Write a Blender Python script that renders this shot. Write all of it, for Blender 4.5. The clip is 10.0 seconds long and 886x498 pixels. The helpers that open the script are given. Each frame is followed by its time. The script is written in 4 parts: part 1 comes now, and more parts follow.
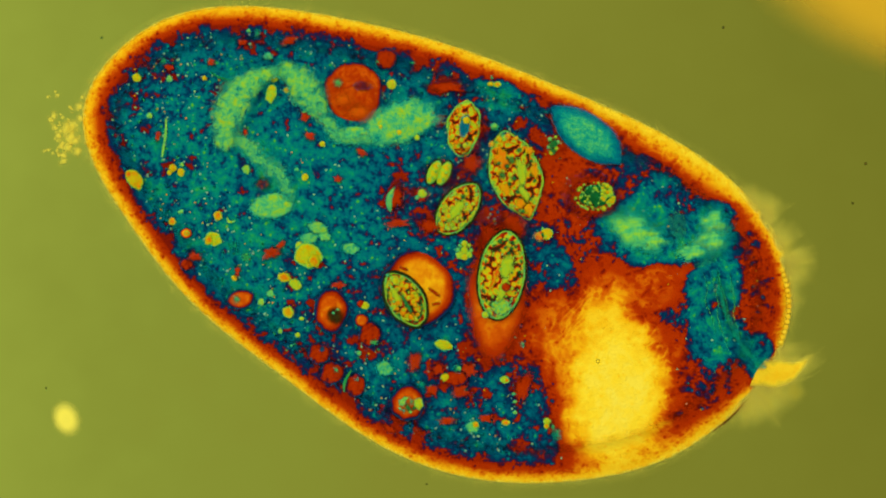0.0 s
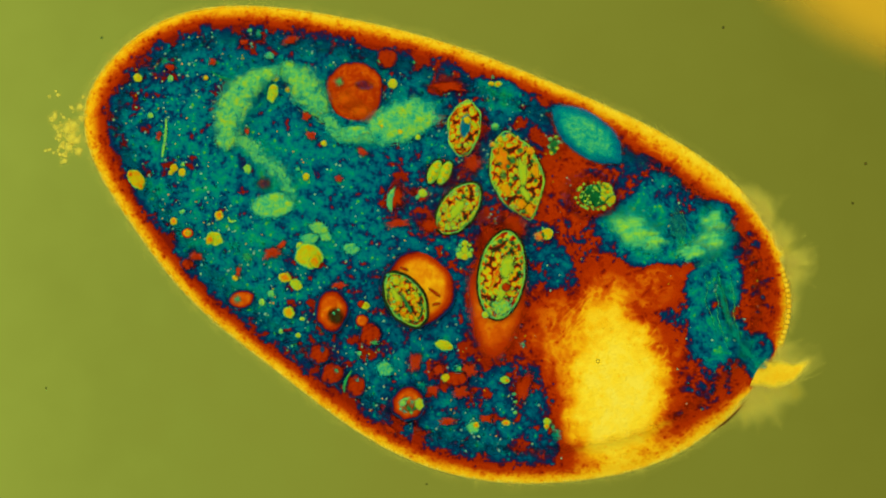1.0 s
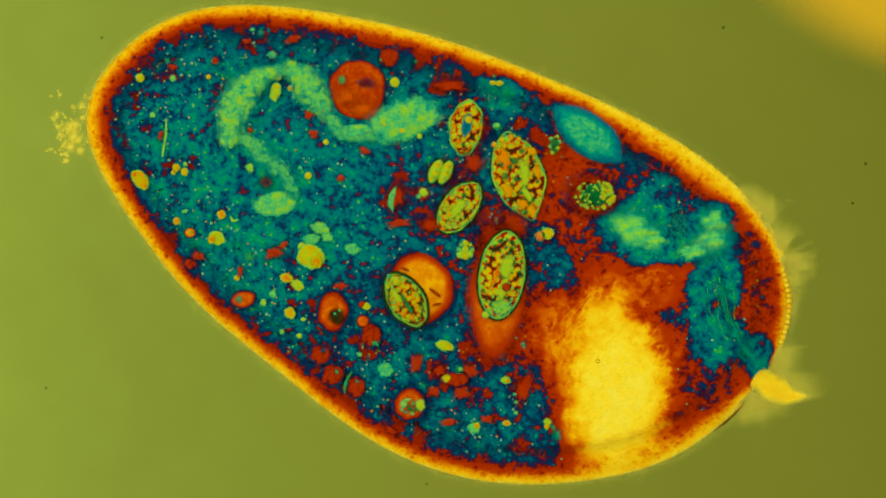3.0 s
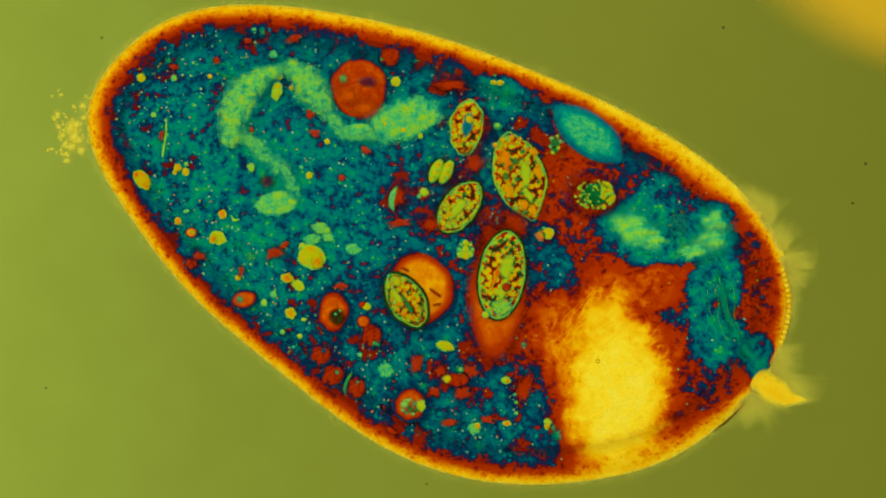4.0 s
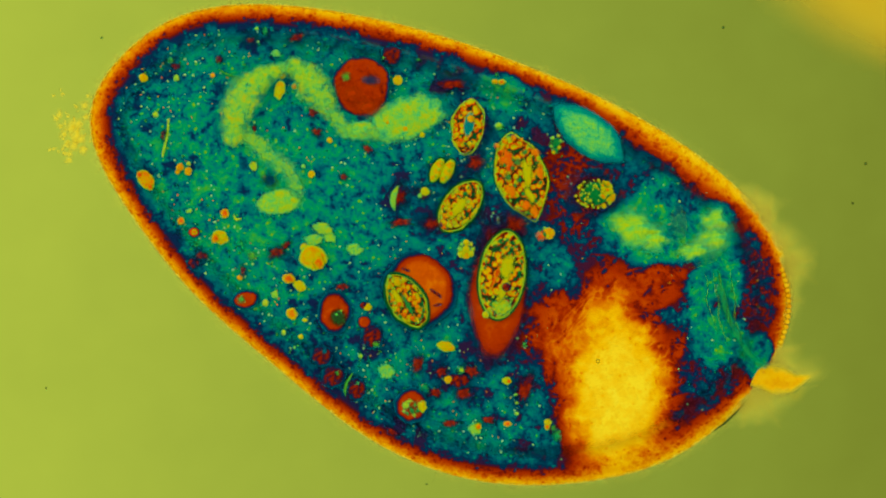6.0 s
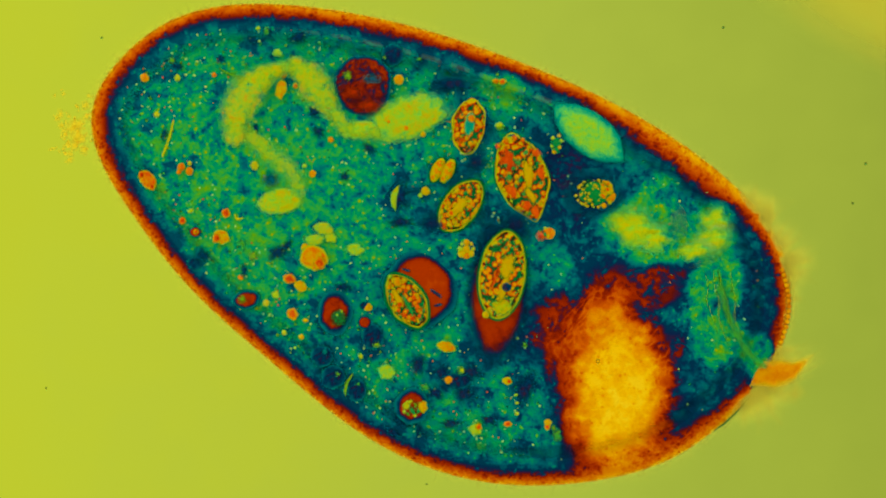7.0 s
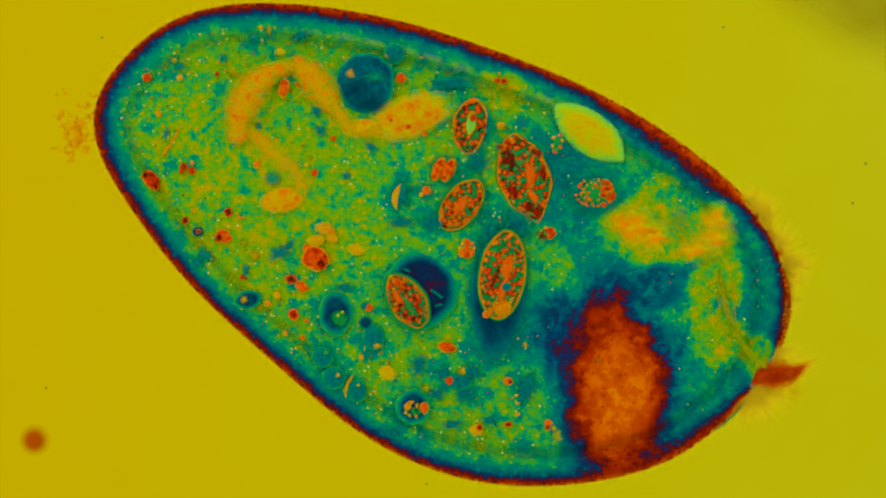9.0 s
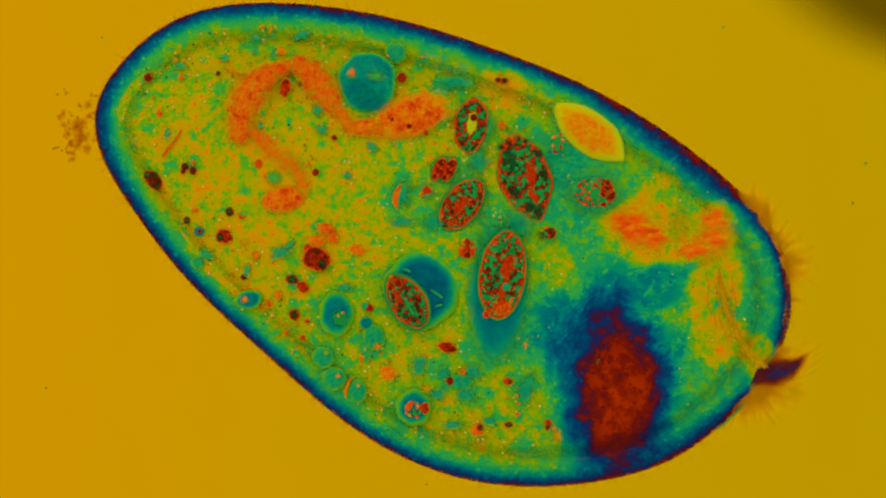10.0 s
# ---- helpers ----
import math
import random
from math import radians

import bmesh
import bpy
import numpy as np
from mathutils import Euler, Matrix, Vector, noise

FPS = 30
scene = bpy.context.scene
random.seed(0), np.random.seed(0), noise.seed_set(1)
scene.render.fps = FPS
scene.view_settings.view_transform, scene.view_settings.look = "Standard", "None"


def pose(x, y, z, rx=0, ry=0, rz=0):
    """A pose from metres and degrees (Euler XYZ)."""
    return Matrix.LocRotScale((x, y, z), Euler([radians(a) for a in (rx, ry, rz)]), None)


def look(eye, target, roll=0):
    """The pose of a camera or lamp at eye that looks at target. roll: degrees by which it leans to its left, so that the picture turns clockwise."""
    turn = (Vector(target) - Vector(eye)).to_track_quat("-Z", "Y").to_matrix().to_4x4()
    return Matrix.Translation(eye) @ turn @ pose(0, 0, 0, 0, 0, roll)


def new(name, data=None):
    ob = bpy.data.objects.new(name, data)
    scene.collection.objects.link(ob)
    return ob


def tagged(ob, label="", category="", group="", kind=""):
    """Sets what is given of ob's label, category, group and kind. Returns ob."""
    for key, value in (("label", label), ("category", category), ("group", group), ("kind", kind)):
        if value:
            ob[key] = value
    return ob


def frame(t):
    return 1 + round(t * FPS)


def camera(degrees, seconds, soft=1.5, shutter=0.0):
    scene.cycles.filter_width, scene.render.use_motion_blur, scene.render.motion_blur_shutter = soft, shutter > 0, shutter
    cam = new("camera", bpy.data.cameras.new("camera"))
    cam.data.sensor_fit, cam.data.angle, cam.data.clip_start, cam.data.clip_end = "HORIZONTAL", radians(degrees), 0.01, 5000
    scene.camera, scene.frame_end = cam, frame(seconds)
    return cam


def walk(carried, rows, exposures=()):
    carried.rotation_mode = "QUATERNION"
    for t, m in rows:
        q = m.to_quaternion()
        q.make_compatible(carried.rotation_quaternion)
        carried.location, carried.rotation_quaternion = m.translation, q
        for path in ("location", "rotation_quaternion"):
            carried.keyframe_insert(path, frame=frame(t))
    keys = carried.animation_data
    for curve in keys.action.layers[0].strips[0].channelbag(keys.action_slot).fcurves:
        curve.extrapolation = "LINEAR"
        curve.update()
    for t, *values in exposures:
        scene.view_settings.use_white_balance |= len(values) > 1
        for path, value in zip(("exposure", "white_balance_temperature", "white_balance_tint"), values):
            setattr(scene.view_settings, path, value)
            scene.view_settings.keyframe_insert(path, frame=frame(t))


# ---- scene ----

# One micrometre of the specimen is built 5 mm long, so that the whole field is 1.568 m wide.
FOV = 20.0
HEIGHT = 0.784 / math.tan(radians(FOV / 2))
cam = camera(FOV, 10.0, soft=2.1)
scene.cycles.transparent_max_bounces = 48
walk(cam, [(0, pose(0, 0, HEIGHT)), (10, pose(0, 0, HEIGHT))], [(0, 0.12, 6350, 14), (1, 0.11, 6350, 10), (2.5, 0.09, 6400, 5), (3.8, 0.05, 6500, 4), (4.6, 0.0, 6500, 3), (5.5, 0.06, 6500, 2), (7, 0.03, 6500, 0), (7.5, -0.02, 6500, 0), (8.5, 0.0, 6500, 2), (9.5, 0.0, 6500, 1), (10, 0.0, 6500, 9)])

# ---- light: an even white condenser field and a soft slanting lamp ----
world = bpy.data.worlds.new("world")
scene.world = world
world.use_nodes = True
world.node_tree.nodes["Background"].inputs[0].default_value = (1.0, 0.985, 0.96, 1)
world.node_tree.nodes["Background"].inputs[1].default_value = 0.87
lamp = bpy.data.lights.new("sun", "SUN")
lamp.energy, lamp.angle, lamp.color = 0.75, radians(40), (1.0, 0.98, 0.94)
sun = new("sun", lamp)
sun.matrix_world = look((-1.6, 1.9, 2.6), (0, 0, 0))


# ---- interference colours ----
def lin(r, g, b):
    f = lambda v: v / 12.92 if v <= 0.04045 else ((v + 0.055) / 1.055) ** 2.4
    return (f(r / 255), f(g / 255), f(b / 255), 1)


SLOPE = 0.035   # orders of retardation per metre of the compensator wedge
LOW, HIGH = -0.30, 1.35
COLOURS = [(-0.30, (228, 222, 84)), (-0.12, (238, 222, 70)), (-0.03, (242, 210, 34)), (0.04, (236, 180, 8)), (0.09, (220, 136, 4)), (0.145, (200, 86, 2)),
           (0.20, (160, 42, 0)), (0.25, (112, 20, 2)), (0.285, (66, 18, 36)), (0.308, (20, 34, 82)), (0.348, (0, 60, 96)),
           (0.42, (0, 92, 110)), (0.50, (0, 129, 116)), (0.55, (28, 161, 112)), (0.60, (84, 190, 94)), (0.645, (128, 200, 54)), (0.69, (162, 196, 24)),
           (0.735, (188, 186, 8)), (0.79, (206, 164, 2)), (0.845, (218, 130, 4)), (0.91, (222, 80, 8)), (0.985, (176, 34, 2)),
           (1.035, (104, 20, 2)), (1.085, (42, 34, 10)), (1.13, (12, 72, 28)), (1.2, (18, 112, 44)), (1.3, (30, 138, 54))]
PLASM_STOPS = COLOURS[:3] + [(0.02, (236, 182, 8)), (0.055, (220, 138, 4)), (0.10, (200, 86, 2)), (0.16, (170, 50, 0)), (0.215, (160, 42, 0)), (0.245, (132, 28, 2)), (0.27, (88, 16, 12)),
                              (0.288, (50, 22, 50)), (0.304, (14, 32, 68)), (0.345, (0, 50, 74)), (0.42, (0, 89, 99)), (0.495, (0, 119, 100)), (0.545, (8, 136, 88)), (0.595, (36, 151, 70)),
                              (0.645, (64, 156, 40)), (0.695, (96, 155, 13)), (0.745, (126, 155, 3)), (0.795, (156, 152, 0)), (0.855, (182, 145, 0)), (0.92, (203, 129, 0)), (1.03, (225, 79, 0)), (1.126, (178, 33, 0)),
                              (1.19, (105, 19, 0)), (1.25, (43, 34, 8)), (1.31, (18, 72, 25)), (1.4, (29, 112, 40))]
FIELD = [(-0.045, (112, 115, 31)), (-0.025, (119, 122, 36)), (0.0, (127, 132, 42)), (0.0175, (129, 140, 46)), (0.0378, (142, 156, 54)), (0.088, (176, 188, 65)), (0.117, (188, 195, 50)),
         (0.1561, (196, 195, 32)), (0.1806, (196, 186, 14)), (0.2093, (194, 174, 0)), (0.2498, (195, 160, 0)), (0.328, (202, 142, 0))]
BLURRED = [(-0.05, (205, 158, 30)), (0.0144, (200, 166, 35)), (0.0765, (186, 183, 55)), (0.117, (185, 187, 54)), (0.1561, (170, 163, 27)), (0.1952, (127, 110, 1)), (0.2574, (96, 74, 0)), (0.348, (90, 61, 0))]

backdrop = new("backdrop", bpy.data.meshes.new("backdrop"))


def fill_ramp(node, stops, low, high):
    node.color_ramp.interpolation = "LINEAR"
    els = node.color_ramp.elements
    for i, (p, c) in enumerate(stops):
        q = (p - low) / (high - low)
        e = els[i] if i < 2 else els.new(q)
        e.position, e.color = q, lin(*c)


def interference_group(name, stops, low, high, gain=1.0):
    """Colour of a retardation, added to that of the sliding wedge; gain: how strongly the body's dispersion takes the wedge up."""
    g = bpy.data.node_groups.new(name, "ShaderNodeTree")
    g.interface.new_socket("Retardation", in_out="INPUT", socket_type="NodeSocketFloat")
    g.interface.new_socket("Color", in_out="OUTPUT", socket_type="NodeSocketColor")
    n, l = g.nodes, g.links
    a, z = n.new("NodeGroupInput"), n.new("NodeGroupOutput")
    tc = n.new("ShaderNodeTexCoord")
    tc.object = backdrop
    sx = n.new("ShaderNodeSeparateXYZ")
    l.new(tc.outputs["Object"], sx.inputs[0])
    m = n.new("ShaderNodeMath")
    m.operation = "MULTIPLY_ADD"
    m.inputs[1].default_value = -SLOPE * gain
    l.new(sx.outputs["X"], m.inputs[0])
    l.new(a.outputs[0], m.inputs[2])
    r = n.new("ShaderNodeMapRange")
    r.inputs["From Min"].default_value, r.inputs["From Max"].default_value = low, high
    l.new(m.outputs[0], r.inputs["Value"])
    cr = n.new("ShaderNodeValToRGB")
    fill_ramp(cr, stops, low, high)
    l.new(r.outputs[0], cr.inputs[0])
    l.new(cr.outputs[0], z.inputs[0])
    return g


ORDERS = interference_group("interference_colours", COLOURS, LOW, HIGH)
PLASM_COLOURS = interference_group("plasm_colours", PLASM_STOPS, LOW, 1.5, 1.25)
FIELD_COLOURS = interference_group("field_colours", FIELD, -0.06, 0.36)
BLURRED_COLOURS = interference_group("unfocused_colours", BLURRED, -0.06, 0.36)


class Nodes:
    """Short ways to make and join nodes of one material."""

    def __init__(self, name):
        self.m = bpy.data.materials.new(name)
        self.m.use_nodes = True
        self.t = self.m.node_tree
        self.bsdf = self.t.nodes["Principled BSDF"]
        self.out = self.t.nodes["Material Output"]

    def add(self, kind, **values):
        n = self.t.nodes.new(kind)
        for k, v in values.items():
            n.inputs[k.replace("_", " ")].default_value = v
        return n

    def join(self, a, b):
        self.t.links.new(a, b)

    def sum(self, op, a, b, c=None):
        n = self.t.nodes.new("ShaderNodeMath")
        n.operation = op
        for i, v in enumerate((a, b, c)):
            if v is None:
                continue
            if isinstance(v, (int, float)):
                n.inputs[i].default_value = v
            else:
                self.join(v, n.inputs[i])
        return n.outputs[0]

    def noise(self, scale, detail=3.0, rough=0.55, warp=0.0, coords=None):
        n = self.add("ShaderNodeTexNoise", Scale=scale, Detail=detail, Roughness=rough, Distortion=warp)
        if coords is None:
            coords = self.t.nodes.new("ShaderNodeTexCoord").outputs["Object"]
        self.join(coords, n.inputs["Vector"])
        return n.outputs["Fac"]

    def bend(self, scale, size):
        """Object coordinates, pushed about unevenly."""
        co = self.t.nodes.new("ShaderNodeTexCoord").outputs["Object"]
        ns = self.add("ShaderNodeTexNoise", Scale=scale, Detail=2.0)
        self.join(co, ns.inputs["Vector"])
        m = self.t.nodes.new("ShaderNodeVectorMath")
        m.operation = "MULTIPLY_ADD"
        m.inputs[1].default_value = (size, size, 0)
        self.join(ns.outputs["Color"], m.inputs[0])
        self.join(co, m.inputs[2])
        return m.outputs[0]

    def cells(self, scale, colour=False, coords=None):
        """Rounded lumps: the distance from each one's middle, or a value of its own for each."""
        n = self.add("ShaderNodeTexVoronoi", Scale=scale)
        n.voronoi_dimensions = "2D"
        if coords is None:
            coords = self.t.nodes.new("ShaderNodeTexCoord").outputs["Object"]
        self.join(coords, n.inputs["Vector"])
        if not colour:
            return n.outputs["Distance"]
        sp = self.t.nodes.new("ShaderNodeSeparateColor")
        self.join(n.outputs["Color"], sp.inputs[0])
        return sp.outputs[0]

    def field(self, name):
        """A value that the mesh carries."""
        n = self.add("ShaderNodeAttribute")
        n.attribute_name = name
        return n.outputs["Fac"]

    def range(self, v, a, b, c, d, smooth=True):
        n = self.add("ShaderNodeMapRange")
        n.interpolation_type = "SMOOTHSTEP" if smooth else "LINEAR"
        for i, x in zip((1, 2, 3, 4), (a, b, c, d)):
            n.inputs[i].default_value = x
        self.join(v, n.inputs[0])
        return n.outputs[0]

    def colour(self, phase, group=None):
        g = self.t.nodes.new("ShaderNodeGroup")
        g.node_tree = group or ORDERS
        self.join(phase, g.inputs[0])
        return g.outputs[0]

    def mix(self, share, a, b):
        m = self.t.nodes.new("ShaderNodeMix")
        m.data_type = "RGBA"
        for v, socket in ((share, m.inputs[0]), (a, m.inputs[6]), (b, m.inputs[7])):
            if isinstance(v, (float, tuple)):
                socket.default_value = v
            else:
                self.join(v, socket)
        return m.outputs[2]

    def bump(self, height, distance, strength=0.6):
        b = self.add("ShaderNodeBump", Strength=strength, Distance=distance)
        self.join(height, b.inputs["Height"])
        self.join(b.outputs[0], self.bsdf.inputs["Normal"])

    def veil(self, opacity):
        """Lets light pass beside the surface."""
        tr = self.t.nodes.new("ShaderNodeBsdfTransparent")
        mx = self.t.nodes.new("ShaderNodeMixShader")
        if isinstance(opacity, float):
            mx.inputs[0].default_value = opacity
        else:
            self.join(opacity, mx.inputs[0])
        self.join(tr.outputs[0], mx.inputs[1])
        self.join(self.bsdf.outputs[0], mx.inputs[2])
        self.join(mx.outputs[0], self.out.inputs["Surface"])

    def finish(self, rough=0.45, spec=0.12):
        self.bsdf.inputs["Roughness"].default_value = rough
        self.bsdf.inputs["Specular IOR Level"].default_value = spec
        return self.m


def plasm_material():
    """Cell plasm: the retardation goes with the thickness of the body, which the mesh carries, and with its grain."""
    n = Nodes("plasm")
    att = n.add("ShaderNodeAttribute")
    att.attribute_name = "thickness"
    th = att.outputs["Fac"]
    big = n.noise(24, 2.0, 0.5, 0.8)
    mid = n.noise(62, 2.0, 0.5, 0.7)
    fine = n.noise(210, 1.0, 0.5)
    bent = n.bend(40, 0.016)
    lump = n.cells(58, False, bent)
    grain = n.cells(120, False, bent)
    v = n.sum("ADD", n.sum("MULTIPLY", n.sum("SUBTRACT", big, 0.47), 0.92), n.sum("MULTIPLY", n.sum("SUBTRACT", mid, 0.5), 0.62))
    v = n.sum("MULTIPLY_ADD", n.sum("SUBTRACT", fine, 0.5), 0.30, v)
    v = n.sum("MULTIPLY_ADD", n.sum("SUBTRACT", 0.40, lump), 0.34, v)
    v = n.sum("MULTIPLY_ADD", n.sum("SUBTRACT", 0.40, grain), 0.24, v)
    v = n.sum("MINIMUM", v, n.sum("MULTIPLY", v, 0.48))
    bright = n.sum("MULTIPLY", n.range(n.cells(105, False, bent), 0.05, 0.42, 1.0, 0.0), n.range(n.cells(105, True, bent), 0.84, 0.9, 0.0, 1.0))
    dark = n.sum("MULTIPLY", n.range(n.cells(23, False, bent), 0.05, 0.60, 1.0, 0.0), n.range(n.cells(23, True, bent), 0.20, 0.26, 1.0, 0.0))
    v = n.sum("MULTIPLY_ADD", bright, 0.30, v)
    v = n.sum("MULTIPLY_ADD", dark, -0.30, v)
    amp = n.sum("MULTIPLY", n.range(th, 0.06, 0.40, 0.17, 0.60), n.range(n.field("calm"), 0.0, 1.0, 0.88, 0.7))
    ph = n.sum("MULTIPLY_ADD", v, n.sum("MULTIPLY", amp, 1.1), th)
    thread = n.sum("ABSOLUTE", n.sum("SUBTRACT", n.noise(9, 2.0, 0.5, 2.0), 0.5), 0)
    thin = n.sum("ABSOLUTE", n.sum("SUBTRACT", n.noise(15, 1.0, 0.5, 2.4), 0.5), 0)
    fibre = n.sum("ADD", n.range(thread, 0.0, 0.09, 1.0, 0.0), n.range(thin, 0.0, 0.08, -1.0, 0.0))
    ph = n.sum("MULTIPLY_ADD", n.sum("MULTIPLY", fibre, n.range(th, 0.03, 0.12, 0.0, 0.058)), n.range(n.field("calm"), 0.0, 1.0, 0.3, 1.0), ph)
    pit = n.sum("MULTIPLY", n.range(n.cells(55), 0.05, 0.25, 0.055, 0.0), n.range(n.cells(55, True), 0.45, 0.6, 0.0, 1.0))
    skin = n.sum("MULTIPLY", n.range(th, 0.14, 0.27, 1.0, 0.0), n.field("rind"))
    ph = n.sum("MULTIPLY_ADD", pit, skin, ph)
    ph = n.sum("MULTIPLY_ADD", n.sum("MULTIPLY", n.sum("SUBTRACT", fine, 0.5), 0.07), skin, ph)
    ph = n.sum("MAXIMUM", ph, n.sum("MINIMUM", n.sum("SUBTRACT", th, 0.03), 0.235))
    n.join(n.mix(n.range(th, 0.08, 0.22, 1.0, 0.0), n.colour(ph, PLASM_COLOURS), n.colour(ph)), n.bsdf.inputs["Base Color"])
    n.bump(n.sum("ADD", mid, n.sum("MULTIPLY", fine, 0.6)), 0.005, 0.75)
    n.veil(n.field("cover"))
    return n.finish(0.5, 0.0)


def body_material(name, edge, top, amp=0.08, scale=70, low=0.0, high=0.5, island=0.0, rough=0.45, each=0.0, veil=None, warp=0.5, soft=None, pale=0.0, beads=None, streak=None, group=None):
    """An inclusion, whose retardation runs from its thin edge to its thick middle; soft: how far in it thins out, and how dense it gets."""
    n = Nodes(name)
    tc = n.t.nodes.new("ShaderNodeTexCoord")
    att = n.add("ShaderNodeAttribute")
    att.attribute_name = "thickness"
    th = att.outputs["Fac"]
    ph = n.range(th, low, high, edge, top)
    a = n.noise(scale, 3.0, 0.6, warp, tc.outputs["Object"])
    b = n.noise(scale * 3.1, 2.0, 0.6, 0.0, tc.outputs["Object"])
    ph = n.sum("MULTIPLY_ADD", n.sum("SUBTRACT", a, 0.5), amp * 2, ph)
    ph = n.sum("MULTIPLY_ADD", n.sum("SUBTRACT", b, 0.5), amp, ph)
    if beads:
        gap = n.range(n.cells(beads[0], False, n.bend(60, 0.008)), 0.25, 0.62, 0.0, beads[1])
        ph = n.sum("ADD", gap, ph)
    if streak:
        mp = n.add("ShaderNodeMapping")
        mp.inputs["Rotation"].default_value = (0, 0, radians(streak[0]))
        mp.inputs["Scale"].default_value = (streak[1] * 0.22, streak[1], 1)
        n.join(tc.outputs["Object"], mp.inputs["Vector"])
        ph = n.sum("MULTIPLY_ADD", n.sum("SUBTRACT", n.noise(3.2, 3.0, 0.6, 0.6, mp.outputs[0]), 0.5), streak[2], ph)
    if island:
        ge = n.t.nodes.new("ShaderNodeNewGeometry")
        ph = n.sum("MULTIPLY_ADD", n.sum("SUBTRACT", ge.outputs["Random Per Island"], 0.5), island, ph)
    if each:
        oi = n.t.nodes.new("ShaderNodeObjectInfo")
        ph = n.sum("MULTIPLY_ADD", n.sum("SUBTRACT", oi.outputs["Random"], 0.5), each, ph)
    hue = n.colour(ph, group)
    n.join(n.mix(pale, hue, (0.72, 0.88, 0.36, 1)) if pale else hue, n.bsdf.inputs["Base Color"])
    n.bump(n.sum("ADD", a, b), 0.004, 0.8)
    if veil is not None:
        n.veil(veil)
    elif soft:
        tear = soft[2] if len(soft) > 2 else 1.8
        torn = n.sum("MULTIPLY", th, n.sum("MULTIPLY_ADD", n.sum("SUBTRACT", a, 0.5), tear, 1.0))
        n.veil(n.range(torn, 0.0, soft[0], 0.0, soft[1]))
    return n.finish(rough, 0.0)


def haze_material(name, group, phase, reach, strength):
    """A body far out of focus: thick in the middle, thinning out to nothing."""
    n = Nodes(name)
    tc = n.t.nodes.new("ShaderNodeTexCoord")
    mp = n.add("ShaderNodeMapping")
    mp.inputs["Scale"].default_value = tuple(1 / r for r in reach)
    n.join(tc.outputs["Object"], mp.inputs["Vector"])
    gr = n.t.nodes.new("ShaderNodeTexGradient")
    gr.gradient_type = "SPHERICAL"
    n.join(mp.outputs[0], gr.inputs[0])
    ph = n.add("ShaderNodeValue")
    ph.outputs[0].default_value = phase
    v = n.noise(9, 2.0, 0.5, 0.0, tc.outputs["Object"])
    n.join(n.colour(n.sum("MULTIPLY_ADD", n.sum("SUBTRACT", v, 0.5), 0.04, ph.outputs[0]), group), n.bsdf.inputs["Base Color"])
    n.veil(n.range(gr.outputs["Fac"], 0.0, 0.62, 0.0, strength))
    return n.finish(0.8, 0.0)


def field_material():
    """The lit field: the light of the condenser through the wedge."""
    n = Nodes("lit_field")
    stain = n.noise(2.3, 3.0, 0.55)
    speck = n.noise(11, 2.0, 0.5)
    ph = n.sum("MULTIPLY", n.sum("SUBTRACT", stain, 0.5), 0.02)
    ph = n.sum("MULTIPLY_ADD", n.sum("SUBTRACT", speck, 0.5), 0.010, ph)
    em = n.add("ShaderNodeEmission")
    # uneven illumination, put into the glow's strength: brighter left, dimmer right
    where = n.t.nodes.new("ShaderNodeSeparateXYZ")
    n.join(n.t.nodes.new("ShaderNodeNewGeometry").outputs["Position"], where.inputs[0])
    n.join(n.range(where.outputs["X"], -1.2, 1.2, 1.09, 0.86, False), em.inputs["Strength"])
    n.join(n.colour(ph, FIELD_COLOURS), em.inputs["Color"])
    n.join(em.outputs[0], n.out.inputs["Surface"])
    return n.m


PLASM = plasm_material()
VACUOLE_BRICK = body_material("brick_vacuole", 0.36, 0.14, 0.14, 44, 0.0, 0.22, soft=(0.10, 0.96, 0.8), warp=1.2, group=PLASM_COLOURS)
VACUOLE_RED = body_material("red_vacuole", 0.34, 0.215, 0.15, 50, 0.0, 0.42, soft=(0.2, 0.92, 1.2), warp=0.8, group=PLASM_COLOURS)
VACUOLE_ORANGE = body_material("orange_vacuole", 0.36, 0.045, 0.06, 34, 0.0, 0.42, soft=(0.10, 0.96, 0.8), group=PLASM_COLOURS)
VACUOLE_SMALL = body_material("small_orange_vacuole", 0.37, 0.095, 0.08, 40, 0.0, 0.5, soft=(0.12, 0.95, 0.8), group=PLASM_COLOURS)
VACUOLE_DARK = body_material("dark_vacuole", 0.34, 0.27, 0.10, 60, 0.0, 0.6, soft=(0.75, 0.85, 1.4), group=PLASM_COLOURS)
NUCLEUS = body_material("macronucleus", 0.47, 0.60, 0.17, 70, 0.0, 0.6, soft=(0.85, 0.84, 1.8), warp=0.0)
NUCLEUS_LOBE = body_material("macronucleus_lobe", 0.47, 0.605, 0.17, 70, 0.0, 0.5, soft=(0.42, 0.87, 1.6), warp=0.0)
NUCLEUS_DIM = body_material("thin_macronucleus", 0.45, 0.565, 0.16, 70, 0.0, 0.75, soft=(1.0, 0.70, 2.2), warp=0.0)
NUCLEUS_TEAL = body_material("teal_nucleus", 0.42, 0.568, 0.11, 90, 0.0, 0.55, soft=(0.16, 0.96, 0.5))
HOLLOW = body_material("alga_hollow", 0.56, 0.44, 0.08, 110, 0.0, 0.5, soft=(0.4, 0.92, 1.0))
PATCH_RED = body_material("red_plasm", 0.33, 0.20, 0.09, 60, 0.0, 0.7, soft=(0.7, 0.92, 1.6), group=PLASM_COLOURS)
